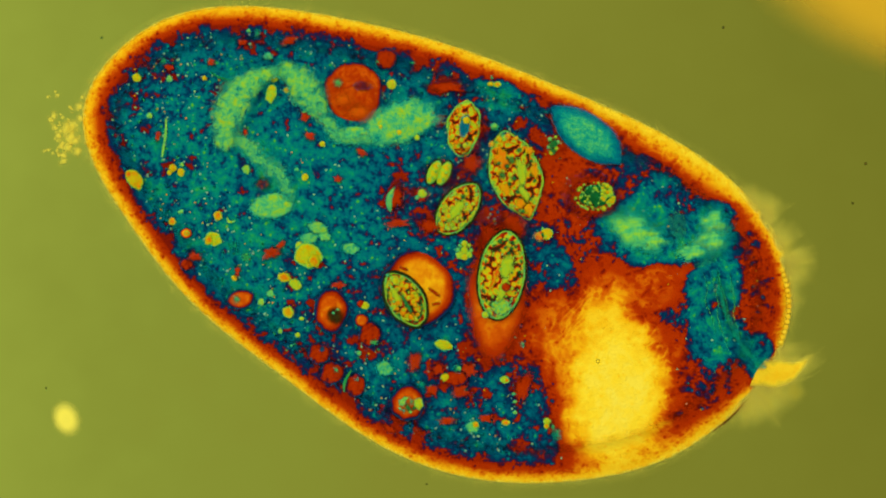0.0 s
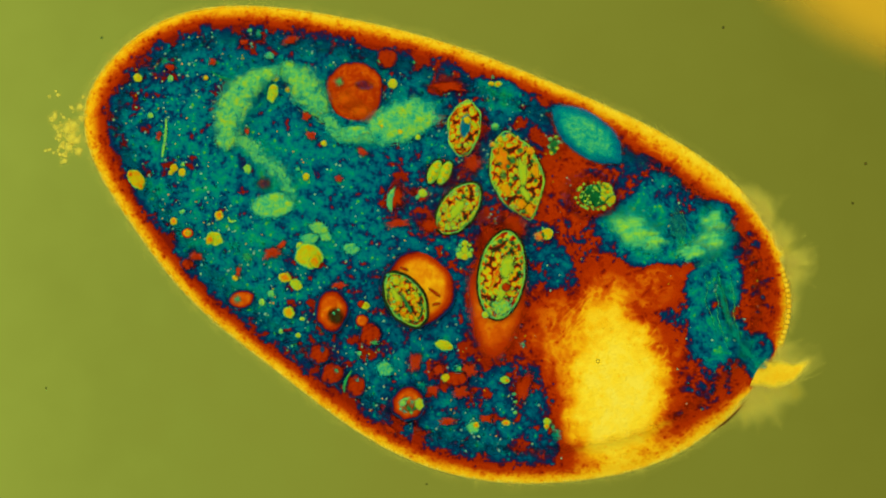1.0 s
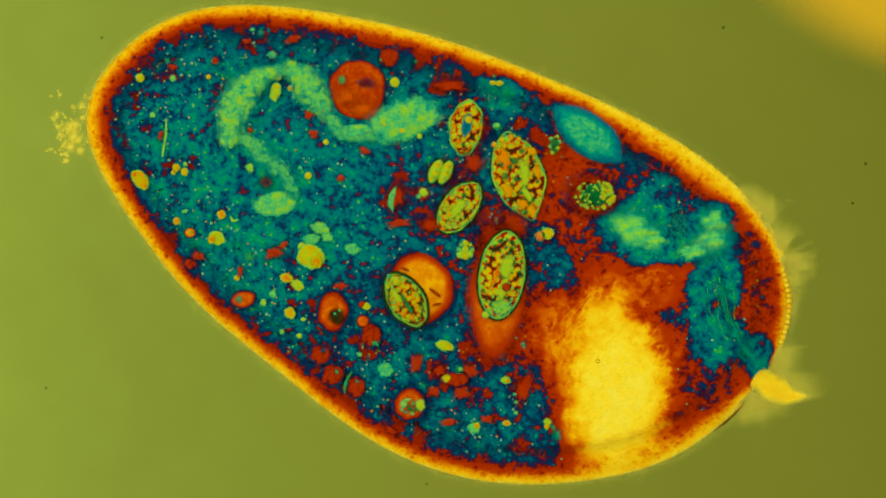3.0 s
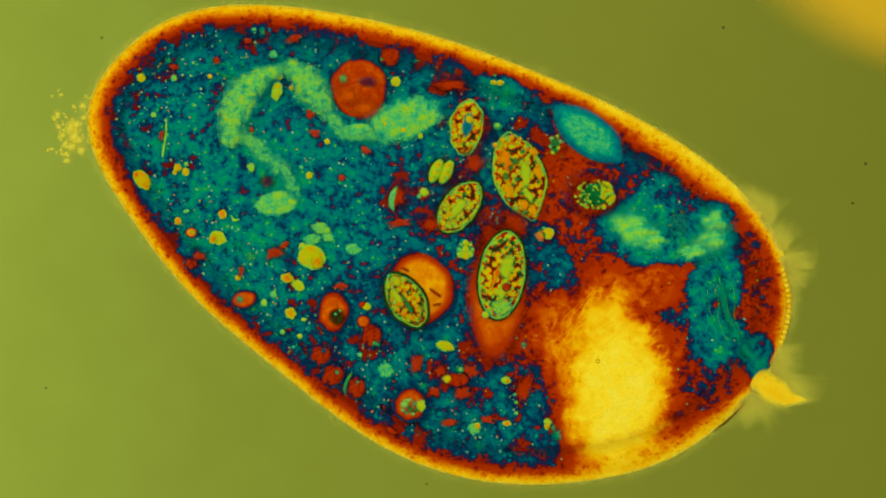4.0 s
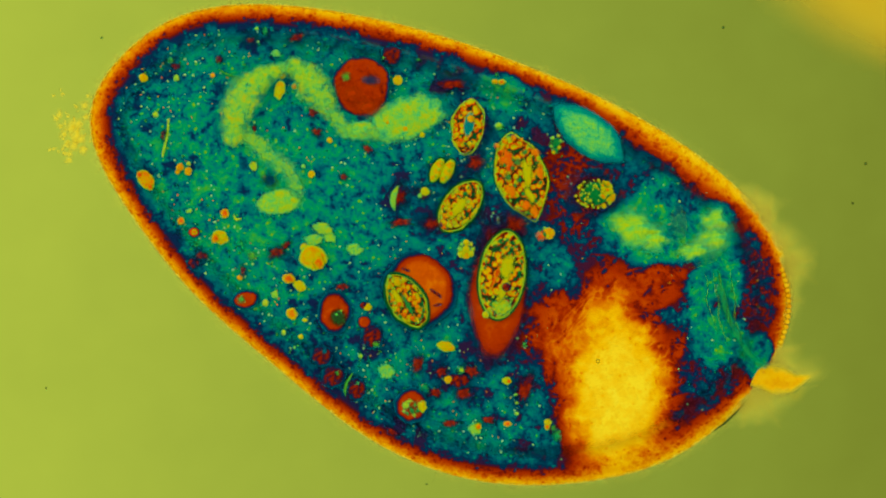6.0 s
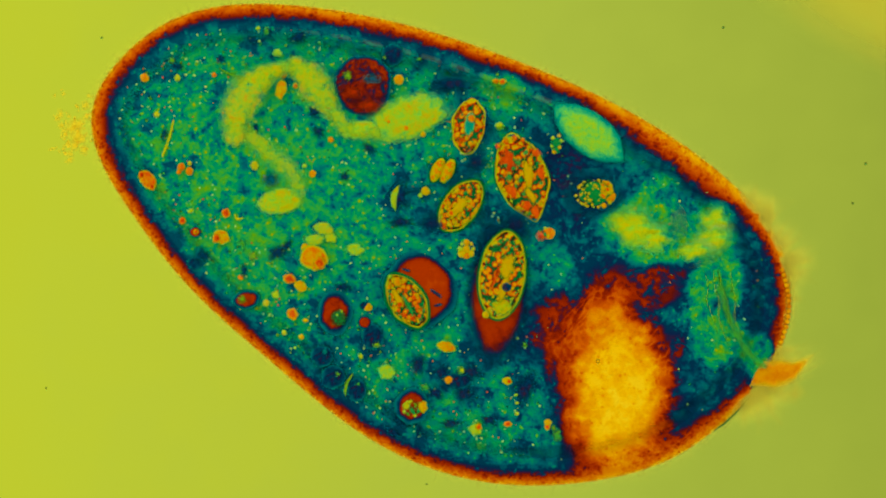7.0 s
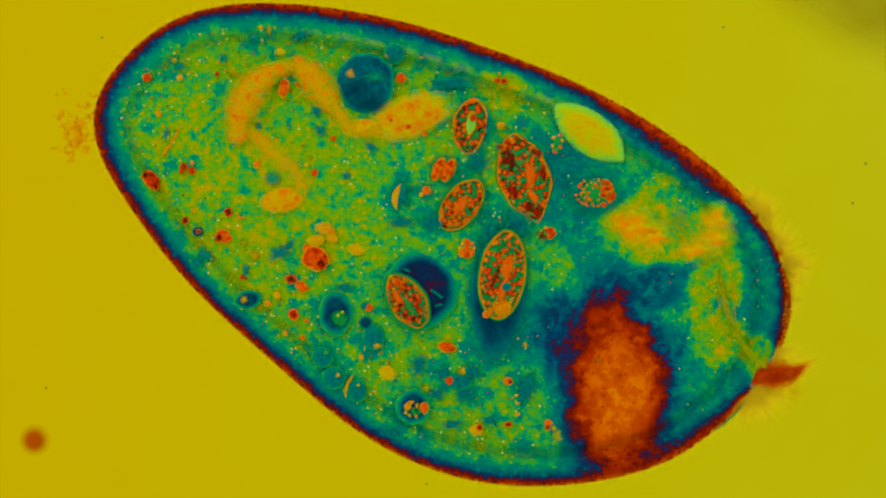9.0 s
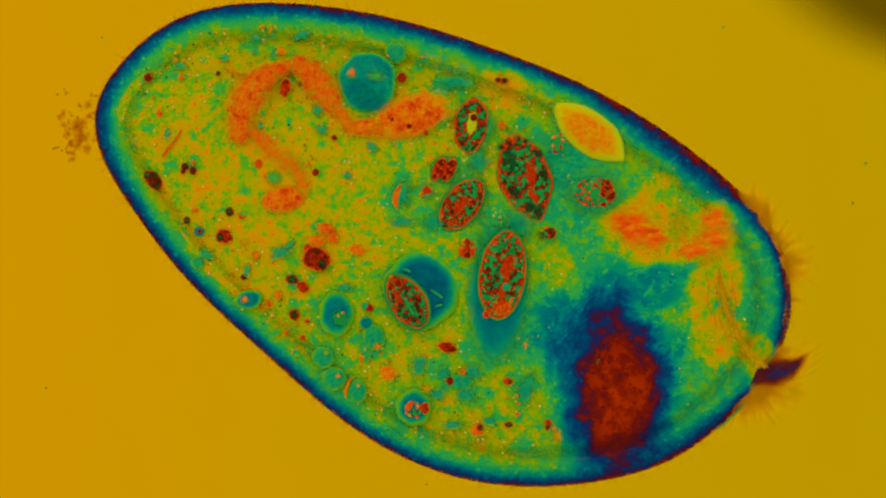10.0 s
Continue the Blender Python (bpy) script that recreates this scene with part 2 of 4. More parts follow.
YELLOW = body_material("yellow_inclusion", 0.52, 0.735, 0.16, 110, 0.0, 0.34, each=0.09, soft=(0.22, 0.95, 1.0))
ORANGE_INC = body_material("amber_inclusion", 0.62, 0.83, 0.16, 110, 0.0, 0.7, each=0.06, soft=(0.3, 0.92, 1.2))
GREEN_INC = body_material("green_inclusion", 0.47, 0.625, 0.16, 100, 0.0, 0.6, each=0.08, soft=(0.5, 0.85, 1.6))
TEAL_INC = body_material("teal_inclusion", 0.445, 0.57, 0.16, 110, 0.0, 0.6, each=0.08, soft=(0.8, 0.8, 1.8), group=PLASM_COLOURS)
NAVY_INC = body_material("navy_inclusion", 0.30, 0.38, 0.06, 80, each=0.04, soft=(0.35, 0.9), group=PLASM_COLOURS)
WALL = body_material("alga_wall", 1.07, 1.10, 0.04, 120, veil=0.95)
WALL_GREEN = body_material("alga_green_wall", 0.57, 0.64, 0.12, 60, soft=(0.8, 0.85, 2.0))
ALGA = body_material("alga_plasm", 0.63, 0.715, 0.13, 75, 0.0, 0.22, warp=0.8, beads=(84, 0.36))
CHLOROPLAST = body_material("chloroplast", 0.71, 0.79, 0.12, 80, 0.0, 0.5, each=0.10, soft=(0.8, 0.82, 1.4), beads=(120, 0.08))
RIM_PLAST = body_material("rim_plast", 0.77, 0.86, 0.07, 90, 0.0, 0.5, each=0.08, soft=(0.75, 0.85))
PYRENOID = body_material("pyrenoid", 0.56, 0.655, 0.09, 90, 0.0, 0.5, each=0.10, soft=(0.8, 0.85))
VACUOLE_SOFT = body_material("soft_vacuole", 0.26, 0.105, 0.07, 30, 0.0, 0.5, soft=(0.32, 0.94, 1.2), group=PLASM_COLOURS)
GRAIN = body_material("grain", 0.41, 0.49, 0.05, 90, island=0.17, soft=(0.6, 0.7), group=PLASM_COLOURS)
DOT = body_material("amber_grain", 0.66, 0.77, 0.04, 90, island=0.10, soft=(0.5, 0.85))
SPARK = body_material("bright_grain", 0.51, 0.54, 0.03, 90, island=0.10, rough=0.2, pale=0.26)
BEAD = body_material("pellicle_bead", 0.10, 0.01, 0.06, 90, each=0.08, soft=(0.3, 0.9))
ORANGE_GLOW = body_material("orange_glow", 0.17, 0.10, 0.05, 40, 0.0, 0.8, soft=(1.0, 0.85), group=PLASM_COLOURS)
RED_HALO = body_material("red_halo", 0.32, 0.20, 0.09, 60, 0.0, 0.8, soft=(0.8, 0.88, 2.0), group=PLASM_COLOURS)
FOLD = body_material("fold", 1.06, 1.08, 0.03, 90)
CILIA = body_material("cilia", -0.22, -0.24, 0.02, 90, veil=0.035)
RIM_DOT = body_material("rim_dot", 0.05, -0.05, 0.05, 90, island=0.16, soft=(0.5, 0.9))
ORAL = body_material("oral_cilia", -0.19, -0.19, 0.03, 40, veil=0.05)
DEBRIS = body_material("debris", -0.06, -0.08, 0.12, 60, island=0.12, soft=(0.9, 0.62))
BLOB = body_material("dark_green_blob", 1.12, 1.19, 0.06, 70, 0.0, 0.5, soft=(0.6, 0.88, 1.4))
DARK_GAP = body_material("dark_gap", 1.02, 1.09, 0.05, 70, 0.0, 0.6, soft=(0.5, 0.85, 1.6))
STRIPE = body_material("yellow_band", 0.63, 0.695, 0.07, 70, 0.0, 0.6, soft=(0.6, 0.85, 1.6))
RED_BAND = body_material("red_band", 0.74, 0.835, 0.09, 70, 0.0, 0.5, each=0.05, soft=(0.5, 0.85, 2.0))
HORN = body_material("horn_of_cilia", -0.12, 0.015, 0.05, 40, 0.0, 0.7, soft=(0.7, 0.92, 1.4))
FOLD_PALE = body_material("pale_fold", 0.44, 0.545, 0.08, 60, 0.0, 0.8, soft=(1.0, 0.6, 1.5), group=PLASM_COLOURS)
FUZZ = body_material("fuzz", -0.16, -0.03, 0.06, 60, 0.0, 0.8, soft=(1.0, 0.22, 1.4))
LUMP = body_material("bright_mass", 0.45, 0.635, 0.10, 34, 0.0, 0.75, soft=(0.8, 0.92, 1.6), warp=1.0, streak=(-28, 20, 0.34))
BEAN = body_material("bean_cell", 0.60, 0.68, 0.07, 90, 0.0, 0.3, soft=(0.05, 0.97, 0.5), beads=(110, 0.08))
GREEN_BALL = body_material("green_ball", 1.10, 1.17, 0.06, 60, 0.0, 0.3, soft=(0.1, 0.97))
FIBRE = body_material("fibre", 0.545, 0.645, 0.05, 60, 0.0, 0.8, soft=(1.0, 0.32, 1.0), group=PLASM_COLOURS)
DUST = body_material("dust", 1.10, 1.12, 0.02, 90, veil=0.5)


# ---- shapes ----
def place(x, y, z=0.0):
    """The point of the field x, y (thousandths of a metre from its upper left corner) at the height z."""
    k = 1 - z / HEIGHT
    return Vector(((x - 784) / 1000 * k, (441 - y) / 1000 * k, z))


# the outline's waves at the start and at the end of the clip
OUTLINE = (1.0142, 0.0005, -0.0221, 0.0033, 0.0361, -0.037, -0.0521, -0.0076, -0.0096, 0.0039, 0.0066, 0.0004, 0.006, -0.0041, 0.0012, 0.0048, -0.0049, 0.0, 0.0011, 0.0007, 0.0015)
OUTLINE_END = (1.0133, 0.0176, -0.0444, -0.0207, 0.054, -0.0362, -0.0438, 0.0001, -0.0165, 0.0038, 0.0065, -0.0006, 0.0021, -0.0064, 0.0004, 0.0034, -0.0007, 0.001, 0.0018, 0.0026, 0.0005)
COS, SIN = math.cos(radians(20)), math.sin(radians(20))


def rim(th, s=1.0, waves=OUTLINE):
    """The cell's egg-shaped outline, by angle; s shrinks it towards its middle."""
    r = waves[0] + 0 * th
    for k in range(1, 11):
        r = r + waves[2 * k - 1] * np.cos(k * th) + waves[2 * k] * np.sin(k * th)
    u, v = 640 * r * np.cos(th) * s, 350 * r * np.sin(th) * s
    return 780 + u * COS - v * SIN, 435 + u * SIN + v * COS


EDGE = np.column_stack(rim(np.linspace(0, 2 * np.pi, 720, endpoint=False)))


def depth_in(x, y):
    """How far the points lie inside the outline."""
    x, y = np.asarray(x, float), np.asarray(y, float)
    best = np.full(x.shape, 1e9)
    for ex, ey in EDGE:
        best = np.minimum(best, (x - ex) ** 2 + (y - ey) ** 2)
    return np.sqrt(best)


def hill(x, y, cx, cy, rx, ry, ang=0.0, sharp=2.0):
    a = radians(ang)
    u = ((x - cx) * math.cos(a) + (y - cy) * math.sin(a)) / rx
    v = (-(x - cx) * math.sin(a) + (y - cy) * math.cos(a)) / ry
    return np.exp(-((u * u + v * v) ** (sharp / 2)))


def ragged(x, y, size, scale):
    """Uneven shifts of the points, for torn edges."""
    flat = [noise.noise((a / scale, b / scale, 4.0)) + 0.5 * noise.noise((a / scale * 2.7, b / scale * 2.7, 9.0)) for a, b in zip(x.ravel(), y.ravel())]
    return size * np.array(flat).reshape(x.shape)


# lumps of thick plasm forward: middle, half-axes, lean
TEAL_LUMPS = ((1116, 408, 54, 46, 0), (1150, 370, 42, 46, -20), (1166, 334, 36, 34, -20), (1160, 452, 52, 22, -4), (1264, 396, 42, 40, 20), (1236, 440, 54, 30, 0),
              (1248, 528, 38, 66, 8), (1268, 596, 50, 62, -6), (1288, 510, 24, 66, -4), (1330, 628, 38, 34, -15), (1344, 652, 20, 32, 10), (882, 174, 46, 28, 8))
GREEN_LUMPS = ((1128, 412, 58, 38, 10), (1254, 408, 36, 36, -10), (1216, 442, 44, 18, -8), (1100, 400, 30, 24, 0))


# thin red plasm round the food: middle, half-axes
RED_SPOTS = ((575, 640, 46, 34), (612, 675, 40, 30), (655, 600, 34, 34), (800, 672, 58, 26), (780, 655, 24, 30), (838, 706, 34, 20), (722, 716, 44, 40), (925, 600, 44, 60), (865, 610, 52, 64), (880, 430, 64, 90),
             (740, 512, 82, 80), (588, 552, 42, 48), (790, 156, 40, 12), (845, 235, 34, 60), (800, 310, 40, 30), (770, 380, 44, 30), (700, 355, 26, 34), (760, 410, 34, 16), (915, 690, 26, 46), (690, 760, 22, 10))


def thickness(x, y, d):
    """Optical thickness of the body: thin at the pellicle, thinner forward, least over the great clear vacuole."""
    wide = 30.5 + 32 * hill(x, y, 1205, 290, 150, 70, 40) + 11 * hill(x, y, 170, 220, 120, 200) + 9 * hill(x, y, 600, 40, 280, 70, 12) + 14 * hill(x, y, 1230, 745, 110, 50, -38)
    t = -0.015 + 0.437 * (1 - np.exp(-(d / wide) ** 1.45))
    t = np.where(t > 0.3, t + 0.02 * hill(x, y, 560, 450, 230, 200, 20) + 0.03 * hill(x, y, 420, 330, 190, 90, 10) - 0.03 * hill(x, y, 700, 325, 90, 70) - 0.02 * hill(x, y, 400, 90, 240, 70, -6), t)
    wx, wy = x + ragged(x, y, 20, 40), y + ragged(y, x, 20, 40)
    fore = np.maximum(hill(wx, wy, 1060, 400, 140, 150, 30, 4), hill(wx, wy, 1240, 690, 110, 120, 0, 4))
    fore = np.maximum(fore, hill(wx, wy, 1335, 500, 55, 110, 0, 4))
    fore = np.maximum(fore, hill(wx, wy, 1020, 660, 70, 190, 0, 4))
    fore = np.maximum(fore, 0.8 * hill(wx, wy, 925, 500, 60, 150, 0, 4))
    fore = np.maximum(fore, hill(wx, wy, 1160, 500, 110, 50, 0, 4))
    fore = np.maximum(fore, hill(wx, wy, 1000, 300, 90, 100, 30, 4))
    for cx, cy, rx, ry in RED_SPOTS:
        fore = np.maximum(fore, 0.9 * hill(wx, wy, cx, cy, rx, ry, 0, 3))
    t = np.where(t > 0.242, t + (0.242 - t) * fore, t)
    t = t - 0.03 * hill(wx, wy, 1012, 330, 80, 90, 30, 4) - 0.05 * hill(wx, wy, 1150, 500, 90, 36, 8, 4) + 0.03 * hill(wx, wy, 960, 480, 70, 60)
    t = t + 0.10 * hill(wx, wy, 1000, 475, 80, 34, 10) + 0.06 * hill(wx, wy, 1240, 700, 60, 40, -20)
    ux, uy = x + ragged(x, y, 10, 27), y + ragged(y, x, 10, 27)
    for level, lumps, sharp in ((0.49, TEAL_LUMPS, 5), (0.595, GREEN_LUMPS, 3)):
        m = 0 * x
        for cx, cy, rx, ry, an in lumps:
            m = np.maximum(m, hill(ux, uy, cx, cy, rx, ry, an, sharp))
        t = t + (level - t) * m
    wx, wy = x + ragged(x, y, 13, 30), y + ragged(y, x, 13, 30)
    pale = np.maximum(hill(wx, wy, 1090, 688, 103, 172, 3, 5), hill(wx, wy, 1066, 556, 62, 84, 0, 3))
    pale = np.maximum(pale, 0.85 * hill(wx, wy, 984, 590, 58, 88, 0, 4))
    pale = np.maximum(pale, 0.4 * hill(wx, wy, 1190, 620, 30, 90, 0, 4))
    pale = np.maximum(pale, 0.4 * hill(wx, wy, 1150, 490, 60, 22, 10, 4))
    deep = -0.05 + 0.125 * np.clip(((wx - 1094) / 122) ** 2 + ((wy - 705) / 188) ** 2, 0, 1.5) ** 0.9
    return t + (deep - t) * np.clip(pale * 1.05, 0, 1) * np.clip(d / 20, 0, 1)


def height(x, y, d):
    flat = 0.030 * (1 - np.exp(-d / 34)) + 0.030 * np.clip(d / 330, 0, 1)
    return flat - 0.002 * hill(x, y, 1085, 660, 100, 160, -4, 4) * np.clip(d / 30, 0, 1)


def top(x, y):
    d = depth_in(np.array([x]), np.array([y]))
    return float(height(np.array([x]), np.array([y]), d)[0])


# drift of the plasm over the clip: place, and how far it has gone at the end
DRIFT = ((146, 215, 20, -6), (240, 318, 34, 2), (293, 245, 14, -4), (240, 138, 20, 0), (440, 12, 24, -6), (625, 160, 25, -19), (408, 195, 28, -12),
         (480, 367, 20, -12), (545, 452, 14, 6), (585, 550, 9, 5), (715, 530, 4, 4), (728, 715, 11, 8), (912, 312, 17, 6), (812, 370, 6, -8),
         (888, 487, 1, 0), (1052, 348, 0, -7), (628, 680, 2, 11), (1040, 240, 4, -5), (690, 105, 16, -10), (1380, 560, 0, 0), (1000, 853, 0, 3),
         (850, 98, 15, -8), (700, 55, 18, -11), (550, 24, 22, -9), (960, 142, 8, -6))


def drift(x, y):
    w = [1 / ((x - a) ** 2 + (y - b) ** 2 + 900) ** 1.5 for a, b, _, _ in DRIFT]
    s = sum(w)
    return sum(k * r[2] for k, r in zip(w, DRIFT)) / s / 1000, -sum(k * r[3] for k, r in zip(w, DRIFT)) / s / 1000


HINGED = []   # stretches of the edge: middle, way and turn
MOVERS = []   # object, its resting place, its drift


def mesh_object(name, verts, faces, material, parent=None, label="", smooth=True):
    me = bpy.data.meshes.new(name)
    me.from_pydata(verts, [], faces)
    me.polygons.foreach_set("use_smooth", [smooth] * len(me.polygons))
    me.materials.append(material)
    ob = new(name, me)
    if parent is not None:
        ob.parent = parent
    if label:
        ob["label"] = label
    return ob


def part(name, shape, material, parent, label=""):
    """Links the shape (vertices, faces, thickness) as one mesh under a thing or a part."""
    ob = mesh_object(name, shape[0], shape[1], material, parent, label)
    if len(shape) > 2:
        ob.data.attributes.new("thickness", "FLOAT", "POINT").data.foreach_set("value", shape[2])
    return ob


def pinch(point, s):
    """How far an oval narrows towards its ends: one value for both, or one for the upper and one for the lower end."""
    k = point if not isinstance(point, tuple) else point[0] if s > 0 else point[1]
    return 1 - k * abs(s) ** 3


def pillow(rx, ry, h, ang=0.0, wob=0.06, seed=0, seg=26, rings=7, point=0.0, under=0.3, freq=1.6):
    """A lens-shaped body, in thousandths; point sharpens both ends of its long axis."""
    a, rnd = radians(-ang), seed * 7.31
    vs, fs, th = [], [], []
    for j in range(rings + 1):
        q = math.sin(j / rings * math.pi / 2) * 0.5 + 0.5 * j / rings
        for i in range(seg):
            t = 2 * math.pi * i / seg
            c, s = math.cos(t), math.sin(t)
            w = 1 + wob * noise.noise((c * freq + rnd, s * freq, rnd)) * 2
            u, v = rx * q * w * c, ry * q * w * s * 1.0
            u *= pinch(point, s)
            th.append(1 - q)
            z = h * max(0.0, 1 - q * q) ** 0.75 * (1 + wob * 1.5 * noise.noise((u / 14 + rnd, v / 14, 1)))
            vs.append(((u * math.cos(a) - v * math.sin(a)) / 1000, (u * math.sin(a) + v * math.cos(a)) / 1000, z / 1000))
    for j in range(rings):
        for i in range(seg):
            k = (i + 1) % seg
            p, q, r, s = j * seg + i, (j + 1) * seg + i, (j + 1) * seg + k, j * seg + k
            fs.append((p, q, r) if j == 0 else (p, q, r, s))
    b = len(vs)
    for i in range(seg):
        x, y, _ = vs[rings * seg + i]
        vs.append((x * 0.6, y * 0.6, -h * under / 1000))
    for i in range(seg):
        k = (i + 1) % seg
        fs.append((rings * seg + i, b + i, b + k, rings * seg + k))
    fs.append(tuple(range(b + seg - 1, b - 1, -1)))
    return vs, fs, th + [0.0] * seg


def spline(pts, n):
    """Points with radii, smoothly joined."""
    p = [np.array(q, float) for q in pts]
    p = [2 * p[0] - p[1]] + p + [2 * p[-1] - p[-2]]
    out = []
    for k in range(1, len(p) - 2):
        for j in range(n):
            t = j / n
            out.append(0.5 * (2 * p[k] + (p[k + 1] - p[k - 1]) * t + (2 * p[k - 1] - 5 * p[k] + 4 * p[k + 1] - p[k + 2]) * t * t
                              + (3 * p[k] - p[k - 1] - 3 * p[k + 1] + p[k + 2]) * t ** 3))
    out.append(p[-2])
    return out


def sausage(pts, flat=0.5, n=6, seg=12, wob=0.0, seed=0, closed=False):
    """A tube of changing width along points (x, y, radius), about their first point, with rounded ends."""
    path = [np.array(q, float) for q in pts] if closed else spline(pts, n)
    x0, y0 = pts[0][0], pts[0][1]
    if closed:
        x0, y0 = np.mean([q[0] for q in pts]), np.mean([q[1] for q in pts])
    else:
        a, b = path[0], path[-1]
        da, db = a - path[1], b - path[-2]
        la, lb = math.hypot(da[0], da[1]) + 1e-6, math.hypot(db[0], db[1]) + 1e-6
        caps = [(0.95, 0.25), (0.75, 0.65), (0.4, 0.92)]
        path = [np.array((a[0] + da[0] / la * a[2] * o, a[1] + da[1] / la * a[2] * o, a[2] * r)) for o, r in caps] + path
        path += [np.array((b[0] + db[0] / lb * b[2] * o, b[1] + db[1] / lb * b[2] * o, b[2] * r)) for o, r in reversed(caps)]
    vs, fs, th, m = [], [], [], len(path)
    widest = max(q[2] for q in path)
    for k, q in enumerate(path):
        e = path[(k + 1) % m] - path[k - 1] if closed or 0 < k < m - 1 else (path[1] - path[0] if k == 0 else path[-1] - path[-2])
        le = math.hypot(e[0], e[1]) + 1e-6
        nx, ny = -e[1] / le, e[0] / le
        w = 1 + wob * 2 * noise.noise((q[0] / 20, q[1] / 20, seed))
        for i in range(seg):
            t = 2 * math.pi * i / seg
            th.append((1 - abs(math.cos(t))) * min(1.0, 1.6 * q[2] / widest))
            vs.append(((q[0] - x0 + nx * q[2] * w * math.cos(t)) / 1000, -(q[1] - y0 + ny * q[2] * w * math.cos(t)) / 1000, flat * q[2] * w * math.sin(t) / 1000))
    for k in range(m if closed else m - 1):
        for i in range(seg):
            a, b, c = k * seg, ((k + 1) % m) * seg, (i + 1) % seg
            fs.append((a + i, a + c, b + c, b + i))
    if not closed:
        fs += [tuple(range(seg - 1, -1, -1)), tuple(range((m - 1) * seg, m * seg))]
    return vs, fs, th


def rest(ob, x, y, z=None, lift=0.0, moves=True):
    """Sets a thing or part at its place on the body's surface and lets it drift with the plasm."""
    z = top(x, y) + lift if z is None else z
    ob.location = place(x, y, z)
    if moves:
        MOVERS.append((ob, tuple(ob.location), drift(x, y)))
    return ob


# ---- the lit field ----
me = backdrop.data
me.from_pydata([(-11, -2, 0), (3, -2, 0), (3, 2, 0), (-11, 2, 0), (-11, -2, -0.06), (3, -2, -0.03), (3, 2, -0.03), (-11, 2, -0.06)], [],
               [(0, 1, 2, 3), (7, 6, 5, 4), (0, 4, 5, 1), (1, 5, 6, 2), (2, 6, 7, 3), (3, 7, 4, 0)])
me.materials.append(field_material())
tagged(backdrop, "brightly lit olive-yellow field of the sliding quartz wedge", "background", kind="structure")
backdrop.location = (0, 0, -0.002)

# ---- the ciliate ----
ciliate = tagged(new("ciliate"), "large egg-shaped single-celled ciliate packed with food, lying in water", "ciliate")


def sheet(name, th0, th1, nth, s0, s1, ns, lift, closed, label=""):
    """A stretch of the domed body between two angles and two shrinkings of the outline."""
    th = np.linspace(th0, th1, nth, endpoint=not closed)
    s = np.linspace(s0, s1, ns)
    T, S = np.meshgrid(th, s, indexing="ij")
    X, Y = rim(T, S)
    d = depth_in(X, Y)
    d = np.where(S >= 0.9999, 0.0, d)
    Z = height(X, Y, d) + (lift if not closed else -0.0045 * np.clip((185 - d) / 105, 0, 1) - 0.006 * np.clip((62 - d) / 30, 0, 1))
    Z = np.where(S >= 0.9999, 0.0, Z)
    th_ = thickness(X, Y, d + 24 * np.clip((92 - d) / 50, 0, 1) if closed else d)
    k = 1 - Z / HEIGHT
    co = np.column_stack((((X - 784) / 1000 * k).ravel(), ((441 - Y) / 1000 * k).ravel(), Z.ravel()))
    faces = []
    for i in range(nth if closed else nth - 1):
        j = (i + 1) % nth
        for q in range(ns - 1):
            faces.append((i * ns + q, i * ns + q + 1, j * ns + q + 1, j * ns + q))
    ob = mesh_object(name, co.tolist(), faces, PLASM, ciliate, label)
    cover = np.clip((d - 31) / 8, 0, 1) if closed else 1 - np.clip((d - 40) / 30, 0, 1) ** 1.3
    for key, val in (("thickness", th_), ("calm", hill(X, Y, 1160, 480, 220, 330, 0, 4)), ("cover", cover), ("rind", 1 - np.clip((d - 24) / 22, 0, 1))):
        ob.data.attributes.new(key, "FLOAT", "POINT").data.foreach_set("value", val.ravel())
    return ob


cytoplasm = sheet("cytoplasm", 0, -2 * np.pi, 560, 0.0, 0.94, 120, 0.0, True, "grainy blue and red cytoplasm")
MOVERS.append((cytoplasm, (0, 0, 0), (0.004, 0.001)))

SEGMENTS = 64


def hair(vs, fs, bx, by, bz, dx, dy, length, wide, bend, rise=0.3):
    """One tapering bent cilium."""
    n = 5
    b = len(vs)
    for k in range(n + 1):
        t = k / n
        px = bx + dx * length * t - dy * bend * length * t * t
        py = by + dy * length * t + dx * bend * length * t * t
        w = wide * (1 - 0.85 * t)
        pz = bz + rise * length * t * (1 - t) / 1000
        for q in range(3):
            a = 0.5236 + q * 2.0944
            ox, oz = w * math.cos(a), w * math.sin(a)
            vs.append(((px - dy * ox) / 1000, -(py + dx * ox) / 1000, pz + oz / 1000))
    for k in range(n):
        for q in range(3):
            r = (q + 1) % 3
            fs.append((b + 3 * k + q, b + 3 * k + r, b + 3 * k + 3 + r, b + 3 * k + 3 + q))
    fs.append((b + 3 * n, b + 3 * n + 1, b + 3 * n + 2))


def ball(vs, fs, x, y, z, r):
    b = len(vs)
    for j, (q, h) in enumerate(((0.9, 0.0), (0.7, 0.65))):
        for i in range(7):
            t = 2 * math.pi * (i + 0.5 * j) / 7
            vs.append((x + r * q * math.cos(t), y + r * q * math.sin(t), z + r * h))
    vs.append((x, y, z + r))
    for i in range(7):
        k = (i + 1) % 7
        fs += [(b + i, b + k, b + 7 + i), (b + k, b + 7 + k, b + 7 + i), (b + 7 + i, b + 7 + k, b + 14)]


